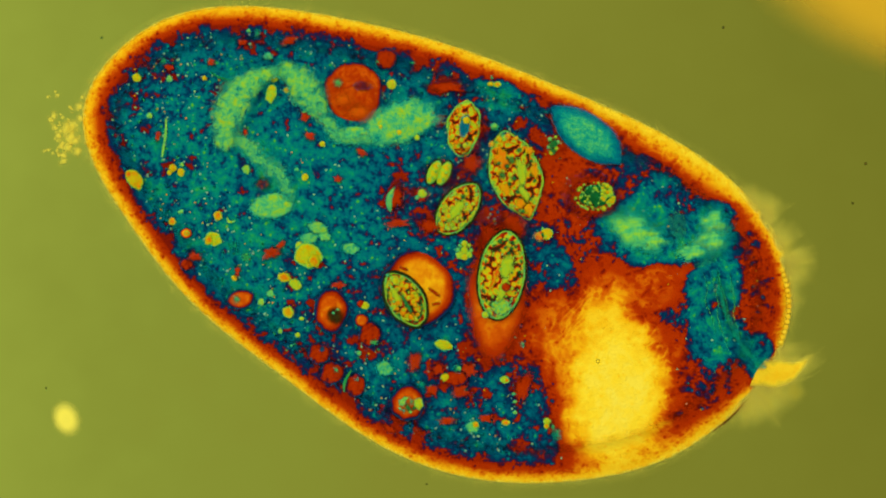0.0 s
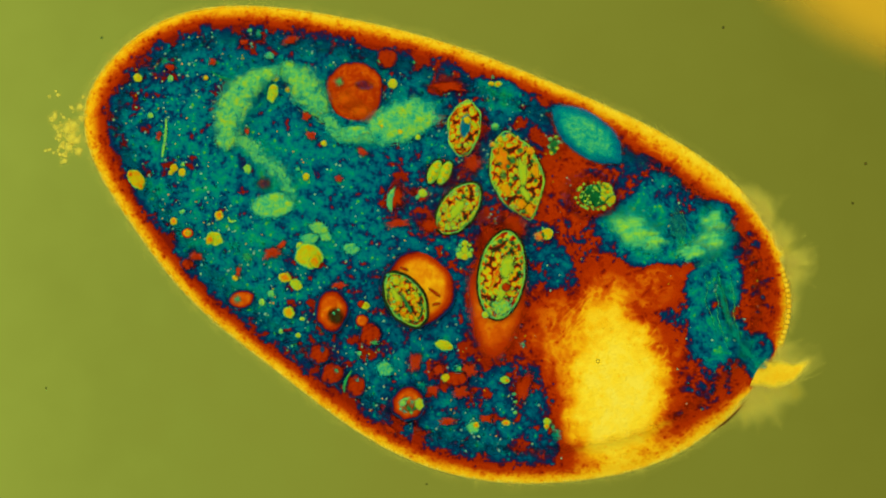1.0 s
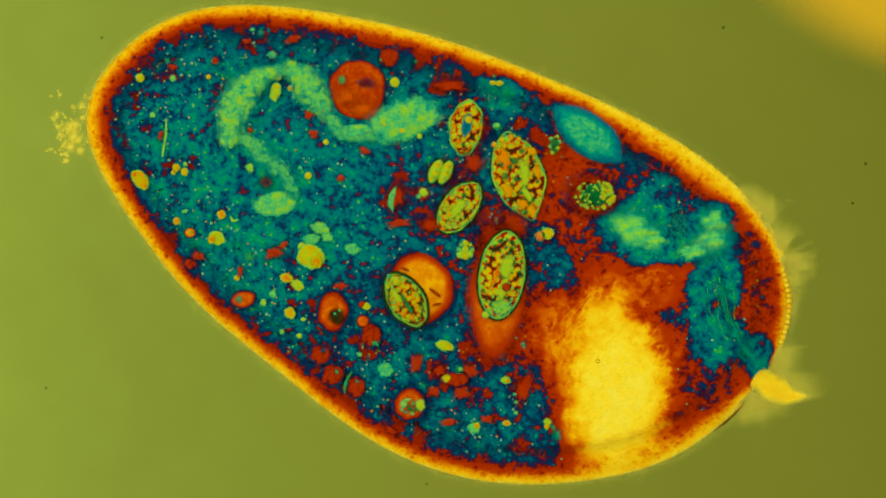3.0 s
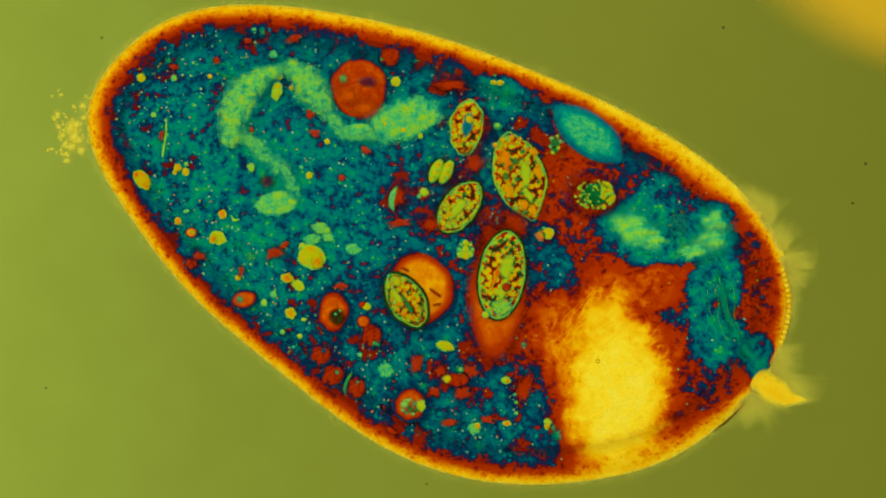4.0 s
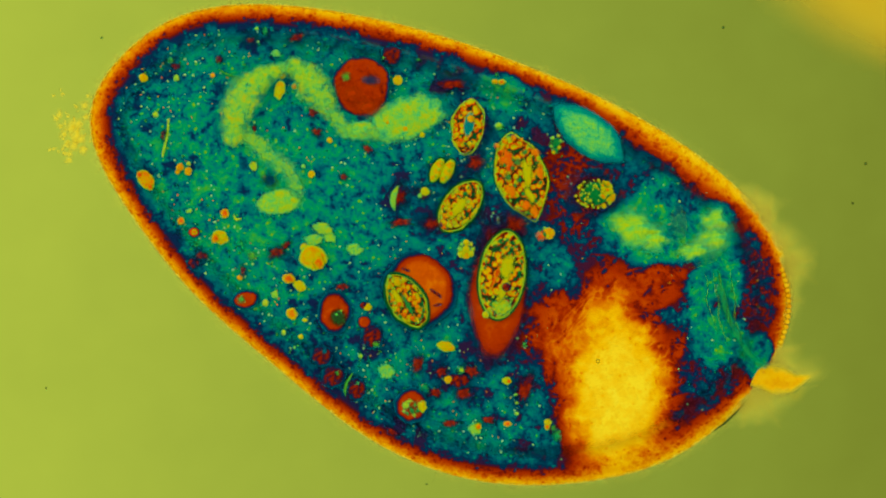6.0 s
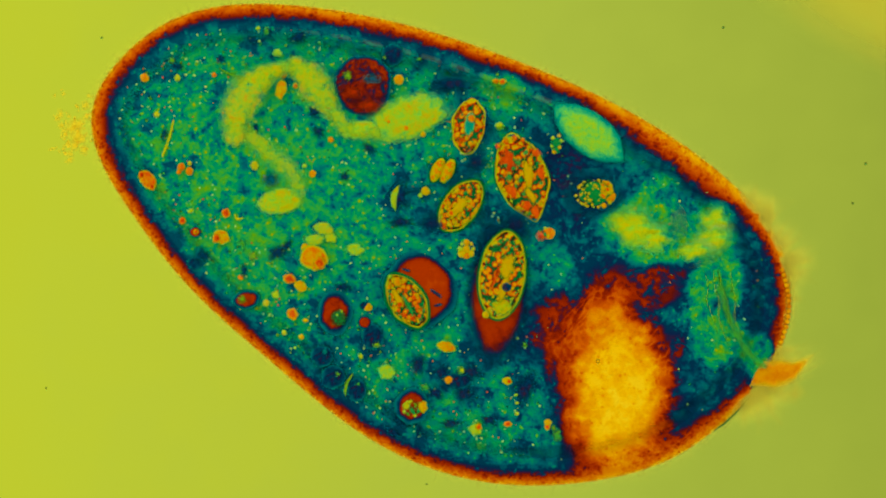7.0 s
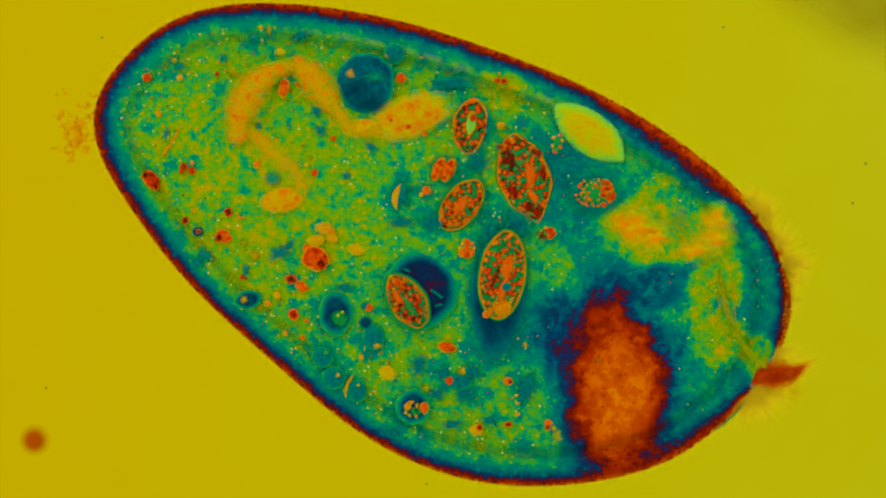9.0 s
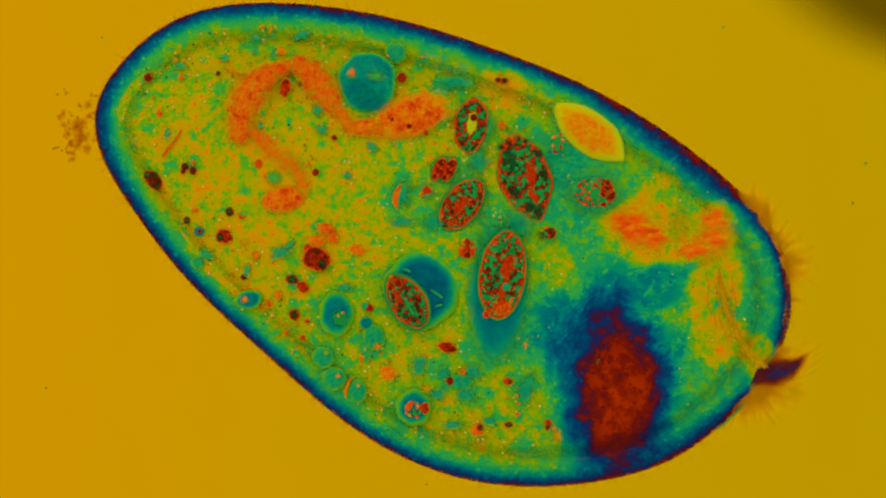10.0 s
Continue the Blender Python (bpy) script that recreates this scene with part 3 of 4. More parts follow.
def edge_shift(t):
    """How far the edge goes at the angle t: outwards as the outline changes, lengthwise with the shrinking hind end."""
    t = np.array([t - 0.01, t, t + 0.01])
    (x0, x, x1), (y0, y, y1) = rim(t)
    _, ex, _ = rim(t, 1.0, OUTLINE_END)[0]
    _, ey, _ = rim(t, 1.0, OUTLINE_END)[1]
    tx, ty = x1 - x0, y1 - y0
    le = math.hypot(tx, ty)
    tx, ty = tx / le, ty / le
    out = (ex - x) * ty - (ey - y) * tx
    along = 20 * min(1.0, max(0.0, (1200 - x) / 1000)) * tx
    return (out * ty + along * tx) / 1000, -(-out * tx + along * ty) / 1000


def pellicle():
    rnd = random.Random(5)
    for k in range(SEGMENTS):
        step = 2 * math.pi / SEGMENTS
        a, b = -k * step + step * 0.18, -(k + 1) * step - step * 0.18
        x, y = rim(np.array([(a + b) / 2]))
        x, y = float(x[0]), float(y[0])
        r = math.hypot(x - 780, y - 435)
        seg = sheet("pellicle", a, b, 16, 1 - 120 / r, 1.0, 46, -0.0003 * (k % 2), False, "yellow and red pellicle")
        (ax, bx), (ay, by) = rim(np.array([a, b]))
        (sa, ta), (sb, tb) = edge_shift(a), edge_shift(b)
        ux, uy = (bx - ax) / 1000, -(by - ay) / 1000
        vx, vy = ux + sb - sa, uy + tb - ta
        turn = math.atan2(ux * vy - uy * vx, ux * vx + uy * vy)
        HINGED.append((seg, tuple(place(x, y)), ((sa + sb) / 2, (ta + tb) / 2), math.degrees(turn)))
        vs, fs = [], []
        for _ in range(76):
            t = rnd.uniform(b, a)
            p = [float(v[0]) for v in rim(np.array([t]))]
            q = [float(v[0]) for v in rim(np.array([t + 0.01]))]
            ex, ey = q[0] - p[0], q[1] - p[1]
            le = math.hypot(ex, ey)
            nx, ny = ey / le, -ex / le
            if nx * (p[0] - 780) + ny * (p[1] - 435) < 0:
                nx, ny = -nx, -ny
            an = rnd.gauss(0, 0.5)
            dx, dy = nx * math.cos(an) - ny * math.sin(an), nx * math.sin(an) + ny * math.cos(an)
            hair(vs, fs, p[0] - 784 - 3 * nx, p[1] - 441 - 3 * ny, 0.002, dx, dy, rnd.choice((6, 8, 10, 12, 14, 22)) * rnd.uniform(0.7, 1.2), rnd.uniform(1.2, 2.8), rnd.uniform(-0.4, 0.4))
        vs2, fs2, th2 = [], [], []
        for t in np.linspace(a - step * 0.18, b + step * 0.18, 12)[:-1]:
            px, py = (float(v[0]) for v in rim(np.array([t + rnd.uniform(-0.002, 0.002)]), 1 - 2.4 / r))
            ball(vs2, fs2, (px - 784) / 1000, (441 - py) / 1000, 0.0035, rnd.uniform(1.5, 2.7) / 1000)
            th2 += [0.0] * 7 + [0.5] * 7 + [1.0]
        part("dotted_rim", (vs2, fs2, th2), RIM_DOT, seg, "row of bright dots along the edge")["kind"] = "stuff"
        fringe = part("cilia", (vs, fs), CILIA, seg, "fine pale cilia")
        fringe.data.polygons.foreach_set("use_smooth", [False] * len(fs))
        fringe["kind"] = "stuff"


pellicle()


def organelle(name, x, y, rx, ry, h, material, ang=0.0, label="", seed=None, lift=0.0008, wob=0.06, point=0.0, seg=26, rings=7, freq=1.6):
    seed = (x * 13 + y * 7) % 101 if seed is None else seed
    return rest(part(name, pillow(rx, ry, h, ang, wob, seed, seg, rings, point, freq=freq), material, ciliate, label), x, y, lift=lift)


# macronucleus: a long twisted chain of lobes, and a second body forward
def chain(name, pts, flat, material, label, lift=0.003, wob=0.05, n=6):
    return rest(part(name, sausage(pts, flat, n, 14, wob, 3), material, ciliate, label), pts[0][0], pts[0][1], lift=lift)


chain("macronucleus", [(398, 240, 32), (404, 208, 42), (420, 172, 44), (446, 146, 30), (478, 130, 19)], 0.36, NUCLEUS, "long pale green twisted macronucleus")
chain("macronucleus", [(450, 140, 22), (485, 128, 20), (515, 130, 22)], 0.3, NUCLEUS_DIM, "thin green bridge of the macronucleus")
chain("macronucleus", [(510, 128, 26), (533, 148, 42), (554, 180, 39), (570, 206, 22)], 0.36, NUCLEUS, "pale green lobe of the macronucleus")
chain("macronucleus", [(572, 205, 18), (598, 238, 23), (640, 244, 22)], 0.3, NUCLEUS_DIM, "thin green bridge of the macronucleus")
organelle("macronucleus", 710, 218, 92, 46, 11, NUCLEUS_LOBE, -20, "broad pale green lobe of the macronucleus", wob=0.07, seg=40)
organelle("macronucleus", 625, 240, 48, 21, 7, NUCLEUS_LOBE, -4, "tapering green end of a lobe", wob=0.08)
chain("macronucleus", [(412, 240, 17), (440, 262, 25), (470, 290, 30), (500, 316, 28), (508, 340, 22)], 0.3, NUCLEUS_DIM, "narrow green lobe of the macronucleus")
organelle("macronucleus", 482, 365, 50, 29, 10, NUCLEUS_LOBE, -13, "oval pale green lobe of the macronucleus", wob=0.05)
organelle("macronucleus", 1040, 240, 40, 84, 14, NUCLEUS_TEAL, -52, "smooth blue-green spindle-shaped nucleus", lift=0.001, wob=0.03, point=0.35, seg=44)

for x, y, rx, ry, an in ((826, 232, 46, 64, 8), (806, 372, 50, 68, 37), (780, 306, 36, 40, 0), (700, 352, 24, 40, 8), (746, 345, 22, 22, 0), (905, 400, 46, 40, 0), (835, 290, 30, 30, 0), (870, 430, 40, 60, 8), (760, 400, 34, 20, 10)):
    organelle("red_halo", x, y, rx, ry, 3, RED_HALO, an, "dark red zone of thin plasm round the food", lift=0.0006, wob=0.2, seg=30, rings=7, freq=2.0)

# red plasm patches
def red_patches(rows):
    for x, y, rx, ry, an in rows:
        organelle("red_patch", x, y, rx, ry, 6, PATCH_RED, an, "dark red patch of thin plasm", lift=0.0008, wob=0.35, seg=20, rings=5, freq=2.0)


red_patches(((280, 240, 8, 15, 15), (300, 120, 14, 10, 0), (345, 455, 20, 14, 20), (374, 110, 10, 12, 0), (420, 480, 8, 16, 0), (430, 76, 13, 9, 0), (435, 235, 8, 10, 0), (480, 447, 26, 17, -15), (498, 434, 16, 8, -40), (512, 72, 26, 12, -10), (540, 208, 12, 14, 0), (548, 240, 15, 12, 30), (598, 318, 12, 10, 0)))
red_patches(((600, 505, 24, 10, 0), (640, 270, 16, 10, 20), (690, 760, 20, 9, 30), (700, 352, 14, 26, 8), (705, 395, 30, 14, 0), (735, 640, 18, 26, 0), (765, 690, 18, 14, 0), (775, 655, 14, 16, 0), (790, 156, 44, 14, 4), (790, 745, 24, 10, 0), (815, 692, 24, 20, 0), (830, 655, 26, 18, 20), (860, 740, 20, 12, 0), (925, 690, 22, 40, 10)))


# food vacuoles
def vacuole(x, y, rx, ry, h, material, ang=0.0, label="", wob=0.05, **more):
    return organelle("food_vacuole", x, y, rx, ry, h, material, ang, label or "round orange-red food vacuole", wob=wob, seg=34, rings=9, **more)


vacuole(625, 163, 53, 59, 11, VACUOLE_BRICK, -10, "large brick-red food vacuole")
vacuole(683, 105, 22, 22, 11, VACUOLE_RED)
vacuole(740, 511, 71, 73, 11, VACUOLE_ORANGE, 0, "large orange food vacuole round a swallowed alga")
vacuole(880, 524, 60, 132, 8, VACUOLE_SOFT, 5, "drop-shaped orange food vacuole", lift=0.0005, point=(0.0, 0.35))
vacuole(586, 550, 34, 42, 9, VACUOLE_SMALL)
vacuole(426, 530, 27, 19, 10, VACUOLE_SMALL, -10)
vacuole(565, 626, 23, 22, 10, VACUOLE_RED)
vacuole(588, 660, 26, 24, 10, VACUOLE_RED)
vacuole(630, 682, 20, 24, 10, VACUOLE_RED)
vacuole(722, 713, 34, 34, 9, VACUOLE_SMALL)
vacuole(655, 592, 23, 27, 9, VACUOLE_RED)
vacuole(640, 567, 14, 13, 8, VACUOLE_SMALL)
vacuole(640, 538, 10, 8, 6, VACUOLE_RED)
vacuole(465, 326, 20, 17, 6, VACUOLE_DARK, 0, "dark violet vacuole")
vacuole(330, 468, 14, 13, 6, VACUOLE_RED, 0, "small red vacuole")
vacuole(806, 670, 25, 15, 7, VACUOLE_RED)
vacuole(1048, 350, 62, 54, 9, PATCH_RED, 0, "red vacuole round a granular ball", lift=0.0005)
vacuole(330, 413, 11, 10, 6, VACUOLE_ORANGE)

# what the vacuoles hold
organelle("grain_ball", 598, 147, 11, 11, 5, TEAL_INC, lift=0.010)
organelle("grain_ball", 642, 153, 22, 11, 4, VACUOLE_DARK, lift=0.012)
organelle("grain_ball", 608, 176, 30, 24, 3, ORANGE_GLOW, lift=0.0105)
organelle("grain_ball", 636, 198, 40, 24, 4, ORANGE_GLOW, lift=0.0065)
organelle("grain_ball", 683, 100, 11, 10, 5, NAVY_INC, lift=0.007)
organelle("grain_ball", 668, 110, 5, 5, 5, TEAL_INC, lift=0.008)
organelle("grain_ball", 593, 559, 18, 19, 5, DARK_GAP, lift=0.008, label="dark half-digested ball in a vacuole")
for x, y in ((590, 554), (598, 548)):
    organelle("grain_ball", x, y, 3.6, 3.6, 4, GREEN_INC, lift=0.018, seg=12, rings=4)
organelle("grain_ball", 419, 530, 11, 10, 7, TEAL_INC, lift=0.007)
organelle("grain_ball", 595, 655, 7, 7, 6, TEAL_INC, lift=0.008)
organelle("grain_ball", 570, 618, 6, 6, 5, NAVY_INC, lift=0.007)
organelle("grain_ball", 552, 634, 5, 5, 4, NAVY_INC, lift=0.006)
organelle("grain_ball", 632, 672, 6, 5, 4, TEAL_INC, lift=0.008)
organelle("grain_ball", 662, 606, 12, 8, 5, TEAL_INC, lift=0.006)
for x, y, rx, ry, an, m in ((712, 712, 8, 12, 30, GREEN_INC), (722, 722, 7, 11, -20, BLOB), (718, 706, 6, 8, 60, PYRENOID), (728, 711, 6, 9, 10, TEAL_INC), (714, 727, 6, 7, -40, TEAL_INC), (733, 722, 5, 8, 30, BLOB), (726, 729, 5, 5, 0, GREEN_INC)):
    organelle("shard", x, y, rx, ry, 5, m, an, "crystal-like shard in a vacuole", lift=0.010, wob=0.25, seg=16, rings=5)
organelle("grain_ball", 708, 723, 4, 4, 5, GREEN_INC, lift=0.0115, seg=12, rings=4)
organelle("grain_ball", 741, 714, 9, 12, 7, YELLOW, lift=0.009, wob=0.2)
organelle("grain_ball", 686, 487, 5.5, 5.5, 7, GREEN_INC, lift=0.012, seg=14, rings=5)
for x, y, an in ((772, 520, 40), (765, 515, 35), (715, 476, 20), (772, 538, -10)):
    organelle("streak", x, y, 9, 3, 3, VACUOLE_RED, an, "thin red streak in a vacuole", lift=0.0115, seg=12, rings=4)
organelle("grain_ball", 862, 602, 6, 5, 4, VACUOLE_RED, lift=0.008)
rest(part("crescent", sausage([(622, 655, 2), (614, 668, 4), (609, 682, 4), (610, 694, 2)], 0.8), TEAL_INC, ciliate, "curved blue-green sliver"), 622, 655, lift=0.006)
rest(part("rod", sausage([(287, 276, 2.6), (293, 240, 3.8), (294, 212, 2.5)], 0.8), PYRENOID, ciliate, "slender pale green rod"), 287, 276, lift=0.002)
MOVERS[-1] = (MOVERS[-1][0], MOVERS[-1][1], (0.001, 0.0), -30)
rest(part("rod", sausage([(372, 128, 2), (390, 138, 3.5), (412, 142, 2)], 0.8), TEAL_INC, ciliate, "slender blue-green rod"), 372, 128, lift=0.002)
rest(part("crescent", sausage([(700, 330, 2), (692, 345, 8), (689, 362, 8), (692, 377, 2)], 0.7), GREEN_INC, ciliate, "pale green crescent"), 700, 330, lift=0.003)
rest(part("crescent", sausage([(402, 386, 2), (406, 393, 3), (414, 392, 2)], 0.8), GREEN_INC, ciliate, "pale curved sliver"), 402, 386, lift=0.003)

# yellow, amber and green inclusions
def inclusions(material, label, rows):
    """Each a rounded body of its own: place, half-axes, lean, height."""
    for x, y, rx, ry, an, h in rows:
        small = rx < 10
        organelle("inclusion", x, y, rx, ry, max(4, 0.75 * h) if small else 0.8 * h, material, an, label, lift=0.001 + max(0, h - 6) * 0.001, wob=0.10, seg=18 if small else 28, rings=5 if small else 7)


inclusions(YELLOW, "rounded yellow inclusion", ((238, 317, 15, 22, -35, 10), (242, 138, 9, 9, 0, 8), (300, 306, 5, 5, 0, 7), (306, 298, 8, 8, 0, 8), (320, 305, 8, 8, 0, 8), (362, 139, 5, 5, 0, 5), (378, 423, 17, 14, 20, 7), (415, 492, 6, 6, 0, 7), (480, 166, 11, 20, 15, 9), (484, 138, 9, 9, 0, 7), (523, 504, 14, 10, 35, 7), (527, 593, 6, 5, 0, 6), (533, 436, 12, 10, 0, 8), (534, 564, 6, 4, 0, 6), (540, 314, 7, 8, 30, 7)))
inclusions(YELLOW, "rounded yellow inclusion", ((545, 452, 27, 25, 10, 11), (566, 202, 5, 3, 0, 7), (571, 255, 6, 6, 0, 7), (646, 541, 9, 8, 0, 7), (674, 225, 5, 5, 0, 9), (693, 150, 10, 10, 0, 7), (706, 234, 8, 8, 0, 9), (738, 244, 6, 6, 0, 9), (747, 343, 9, 9, 0, 8), (785, 611, 18, 10, 15, 9), (788, 668, 9, 8, 0, 8), (868, 149, 7, 5, 0, 8), (893, 672, 10, 8, 0, 8), (968, 746, 8, 7, 0, 9)))
inclusions(ORANGE_INC, "rounded amber inclusion", ((228, 309, 7, 9, 0, 12), (246, 330, 7, 8, 0, 11), (305, 392, 8, 8, 0, 6), (331, 413, 6, 5, 0, 9), (370, 425, 10, 10, 0, 10), (386, 382, 9, 9, 0, 7), (503, 491, 14, 10, 10, 8), (507, 160, 6, 6, 0, 6), (510, 553, 12, 12, 0, 6), (556, 462, 12, 13, 0, 15), (764, 207, 7, 15, -5, 8), (842, 752, 7, 7, 0, 9), (880, 150, 9, 6, -10, 9), (895, 748, 9, 6, 0, 7), (897, 673, 5, 5, 0, 10)))
inclusions(ORANGE_INC, "rounded amber inclusion", ((967, 754, 6, 7, 0, 10),))
inclusions(GREEN_INC, "pale green inclusion", ((265, 205, 8, 7, 0, 6), (300, 140, 8, 8, 0, 6), (320, 375, 9, 5, -20, 5), (322, 292, 6, 6, 0, 7), (436, 300, 10, 11, 0, 6), (440, 55, 6, 5, 0, 6), (462, 535, 9, 8, 0, 6), (475, 100, 11, 10, 0, 7), (479, 520, 10, 9, 0, 6), (496, 586, 6, 7, 0, 6), (525, 300, 7, 6, 0, 6), (545, 422, 22, 14, -10, 8), (562, 404, 24, 15, 10, 8), (575, 418, 15, 12, 0, 7)))
inclusions(GREEN_INC, "pale green inclusion", ((620, 440, 20, 14, 0, 5), (635, 625, 6, 6, 0, 6), (680, 652, 20, 19, 0, 6), (700, 250, 6, 6, 0, 8), (738, 350, 6, 6, 0, 6), (785, 611, 22, 13, 15, 6), (812, 652, 6, 6, 0, 9), (836, 756, 17, 13, 0, 7), (875, 225, 10, 10, 0, 8), (909, 697, 6, 4, 0, 7), (911, 711, 6, 4, 0, 7), (911, 730, 6, 5, 0, 7)))
inclusions(TEAL_INC, "blue-green inclusion", ((290, 108, 10, 8, 0, 5), (415, 435, 11, 10, 0, 5), (436, 456, 13, 12, 0, 6), (455, 60, 8, 12, 0, 5)))
inclusions(TEAL_INC, "blue-green inclusion", ((730, 112, 8, 4, 0, 5), (745, 680, 12, 10, 0, 6), (810, 652, 11, 11, 0, 7), (870, 138, 6, 6, 0, 9), (925, 610, 8, 8, 0, 7), (978, 756, 7, 8, 0, 9), (985, 770, 12, 16, 0, 5)))


# ---- clusters, algae ----
def cluster(name, x, y, beads, label, category, lift=0.005):
    """A ball of beads: each bead is a part."""
    thing = tagged(new(name), label, category)
    rest(thing, x, y, lift=lift)
    for bx, by, r, m in beads:
        b = part("bead", pillow(r, r, min(5.0, r * 0.9), 0, 0.08, bx + by, 12, 4), m, thing)
        b.location = (bx / 1000, -by / 1000, 0.003 * (1 - (bx * bx + by * by) / 900))
    return thing


rnd = random.Random(21)
beads = [(0, 0, 8, YELLOW)] + [(11.5 * math.cos(a), 11.5 * math.sin(a), rnd.uniform(6.0, 8.5), rnd.choice((YELLOW, YELLOW, PYRENOID))) for a in np.linspace(0, 6.28, 9)[:-1]]
cluster("bead_cluster", 822, 443, beads, "berry-like cluster of yellow beads in the plasm", "cluster")
beads = [(0, -5, 13, BLOB), (-1, 8, 9, BLOB), (-6, -13, 5.6, GREEN_INC), (4, -17, 5.4, PYRENOID), (8, -8, 5.2, GREEN_INC), (-1, -5, 4.4, PYRENOID), (-3, 10, 6, YELLOW), (5, 3, 5, YELLOW), (-8, 1, 4.6, GREEN_INC)]
cluster("bead_cluster", 979, 260, beads, "small cluster of blue-green and yellow beads", "cluster", 0.010)
beads = [(-8, -6, 6, TEAL_INC), (0, -12, 5, GREEN_INC), (6, 2, 7, YELLOW), (-4, 6, 6, GREEN_INC), (9, -7, 5, TEAL_INC)]
cluster("bead_cluster", 960, 416, [(-6, 2, 13, CHLOROPLAST), (7, -2, 12, YELLOW), (0, 0, 7, BLOB)] + [(a, 0.9 * b, 0.8 * r, m) for a, b, r, m in beads], "green and amber bead cluster in red plasm", "cluster", 0.008)
cluster("bead_cluster", 516, 612, [(0, 0, 4, GREEN_INC), (-8, 8, 4, TEAL_INC), (2, 12, 4, NAVY_INC), (6, -3, 4, TEAL_INC), (-3, 20, 3, NAVY_INC)], "loose cluster of dark and pale granules", "cluster")

def granular_ball(x, y):
    thing = tagged(new("granular_ball"), "ball of green granules with an amber side", "granular ball")
    rest(thing, x, y, lift=0.002)
    part("core", pillow(36, 26, 13, 0, 0.05, 4, 34, 9), GREEN_BALL, thing)
    r = random.Random(8)
    for k in range(110):
        a = r.uniform(0, 6.283)
        q = math.sqrt(r.uniform(0.05, 1.0)) * 0.88 if k % 3 else 0.88
        u, v = 38 * q * math.cos(a), 27 * q * math.sin(a)
        m = r.choice((ORANGE_INC, YELLOW, YELLOW)) if u > 12 else r.choice((PYRENOID, PYRENOID, STRIPE, DARK_GAP))
        s = r.uniform(3.5, 5.5) if u > 12 else r.uniform(2.2, 4.2)
        b = part("granule", pillow(s, s, s, 0, 0.08, k, 10, 4), m, thing)
        b.location = (u / 1000, -v / 1000, 0.012 * math.sqrt(max(0, 1 - q * q)))


granular_ball(1052, 348)
for x, y, rx, ry, an in ((1122, 410, 66, 50, 12), (1152, 424, 40, 36, 20), (1262, 398, 42, 45, -10), (1258, 428, 46, 34, -20), (1226, 446, 46, 24, -12)):
    organelle("bright_mass", x, y, rx, ry, 4, LUMP, an, "bright blue-green mass of thick plasm", lift=0.0008, wob=0.25, seg=36, rings=9, freq=2.0)


def oval_path(rx, ry, ang, width, n=40, point=0.0, wob=0.0, seed=0):
    a = radians(ang)
    out = []
    for k in range(n):
        t = 2 * math.pi * k / n
        w = 1 + 2 * wob * noise.noise((math.cos(t) * 1.8 + seed, math.sin(t) * 1.8, seed))
        u, v = rx * w * math.cos(t) * pinch(point, -math.sin(t)), ry * w * math.sin(t)
        out.append((u * math.cos(a) - v * math.sin(a), u * math.sin(a) + v * math.cos(a), width))
    return out


def alga(x, y, rx, ry, ang, seed, label, rim=24, cells=30, point=0.0, wall=2.3, lift=0.004, kinds=None, wob=0.03):
    """A swallowed alga: a wall, a green lining, the plasm, a row of plasts along the wall and grains within."""
    thing = tagged(new("swallowed_alga"), label, "alga", group="algae swallowed by the ciliate")
    rest(thing, x, y, lift=lift)
    a = radians(ang)
    if wall:
        part("cell_wall", sausage(oval_path(rx, ry, ang, wall, 48, point, wob, seed), 1.2, closed=True, seg=8), WALL, thing, "dark thin cell wall")
    part("lining", sausage(oval_path(rx - 3, ry - 3, ang, 2.4, 48, point, wob, seed), 0.8, closed=True, seg=8, wob=0.45, seed=seed), WALL_GREEN, thing, "pale green inner lining").location = (0, 0, 0.001)
    part("plasm", pillow(rx - 3, ry - 3, 9, ang, wob, seed, 40, 10, point), ALGA, thing, "mottled yellow and orange plasm")
    r = random.Random(seed)
    kinds = kinds or (RIM_PLAST, RIM_PLAST, CHLOROPLAST, PYRENOID)
    for k in range(rim + cells):
        edge = k < rim
        t = 6.283 * (k + r.uniform(-0.3, 0.3)) / rim if edge else r.uniform(0, 6.283)
        q = r.uniform(0.74, 0.84) if edge else 0.7 * math.sqrt(r.random())
        u, v = rx * q * math.cos(t) * pinch(point, -q * math.sin(t)), ry * q * math.sin(t)
        s = r.uniform(2.6, 4.4) if edge else r.uniform(2.0, 4.2)
        m = r.choice(kinds) if edge else r.choice((CHLOROPLAST, PYRENOID, YELLOW, STRIPE, BLOB))
        lean = math.degrees(math.atan2(ry * math.cos(t), -rx * math.sin(t))) + ang if edge else r.uniform(0, 180)
        g = part("plast" if edge else "granule", pillow(s * (1.5 if edge else 1.15), s * 0.9, s * 0.7, lean, 0.2, k + seed, 12, 4), m, thing)
        g.location = ((u * math.cos(a) - v * math.sin(a)) / 1000, -(u * math.sin(a) + v * math.cos(a)) / 1000, 0.0095 * math.sqrt(max(0, 1 - q * q)))
    return thing


def store(thing, x, y, r, m, z=0.010):
    b = part("store", pillow(r, r, r * 0.8, 0, 0.05, x, 16, 5), m, thing)
    b.location = (x / 1000, -y / 1000, z)


def band(thing, x, y, rx, ry, ang, m, label, z=0.0085, wob=0.2):
    b = part("chloroplast", pillow(rx, ry, 4, ang, wob, x + y, 26, 7), m, thing, label)
    b.location = (x / 1000, -y / 1000, z)


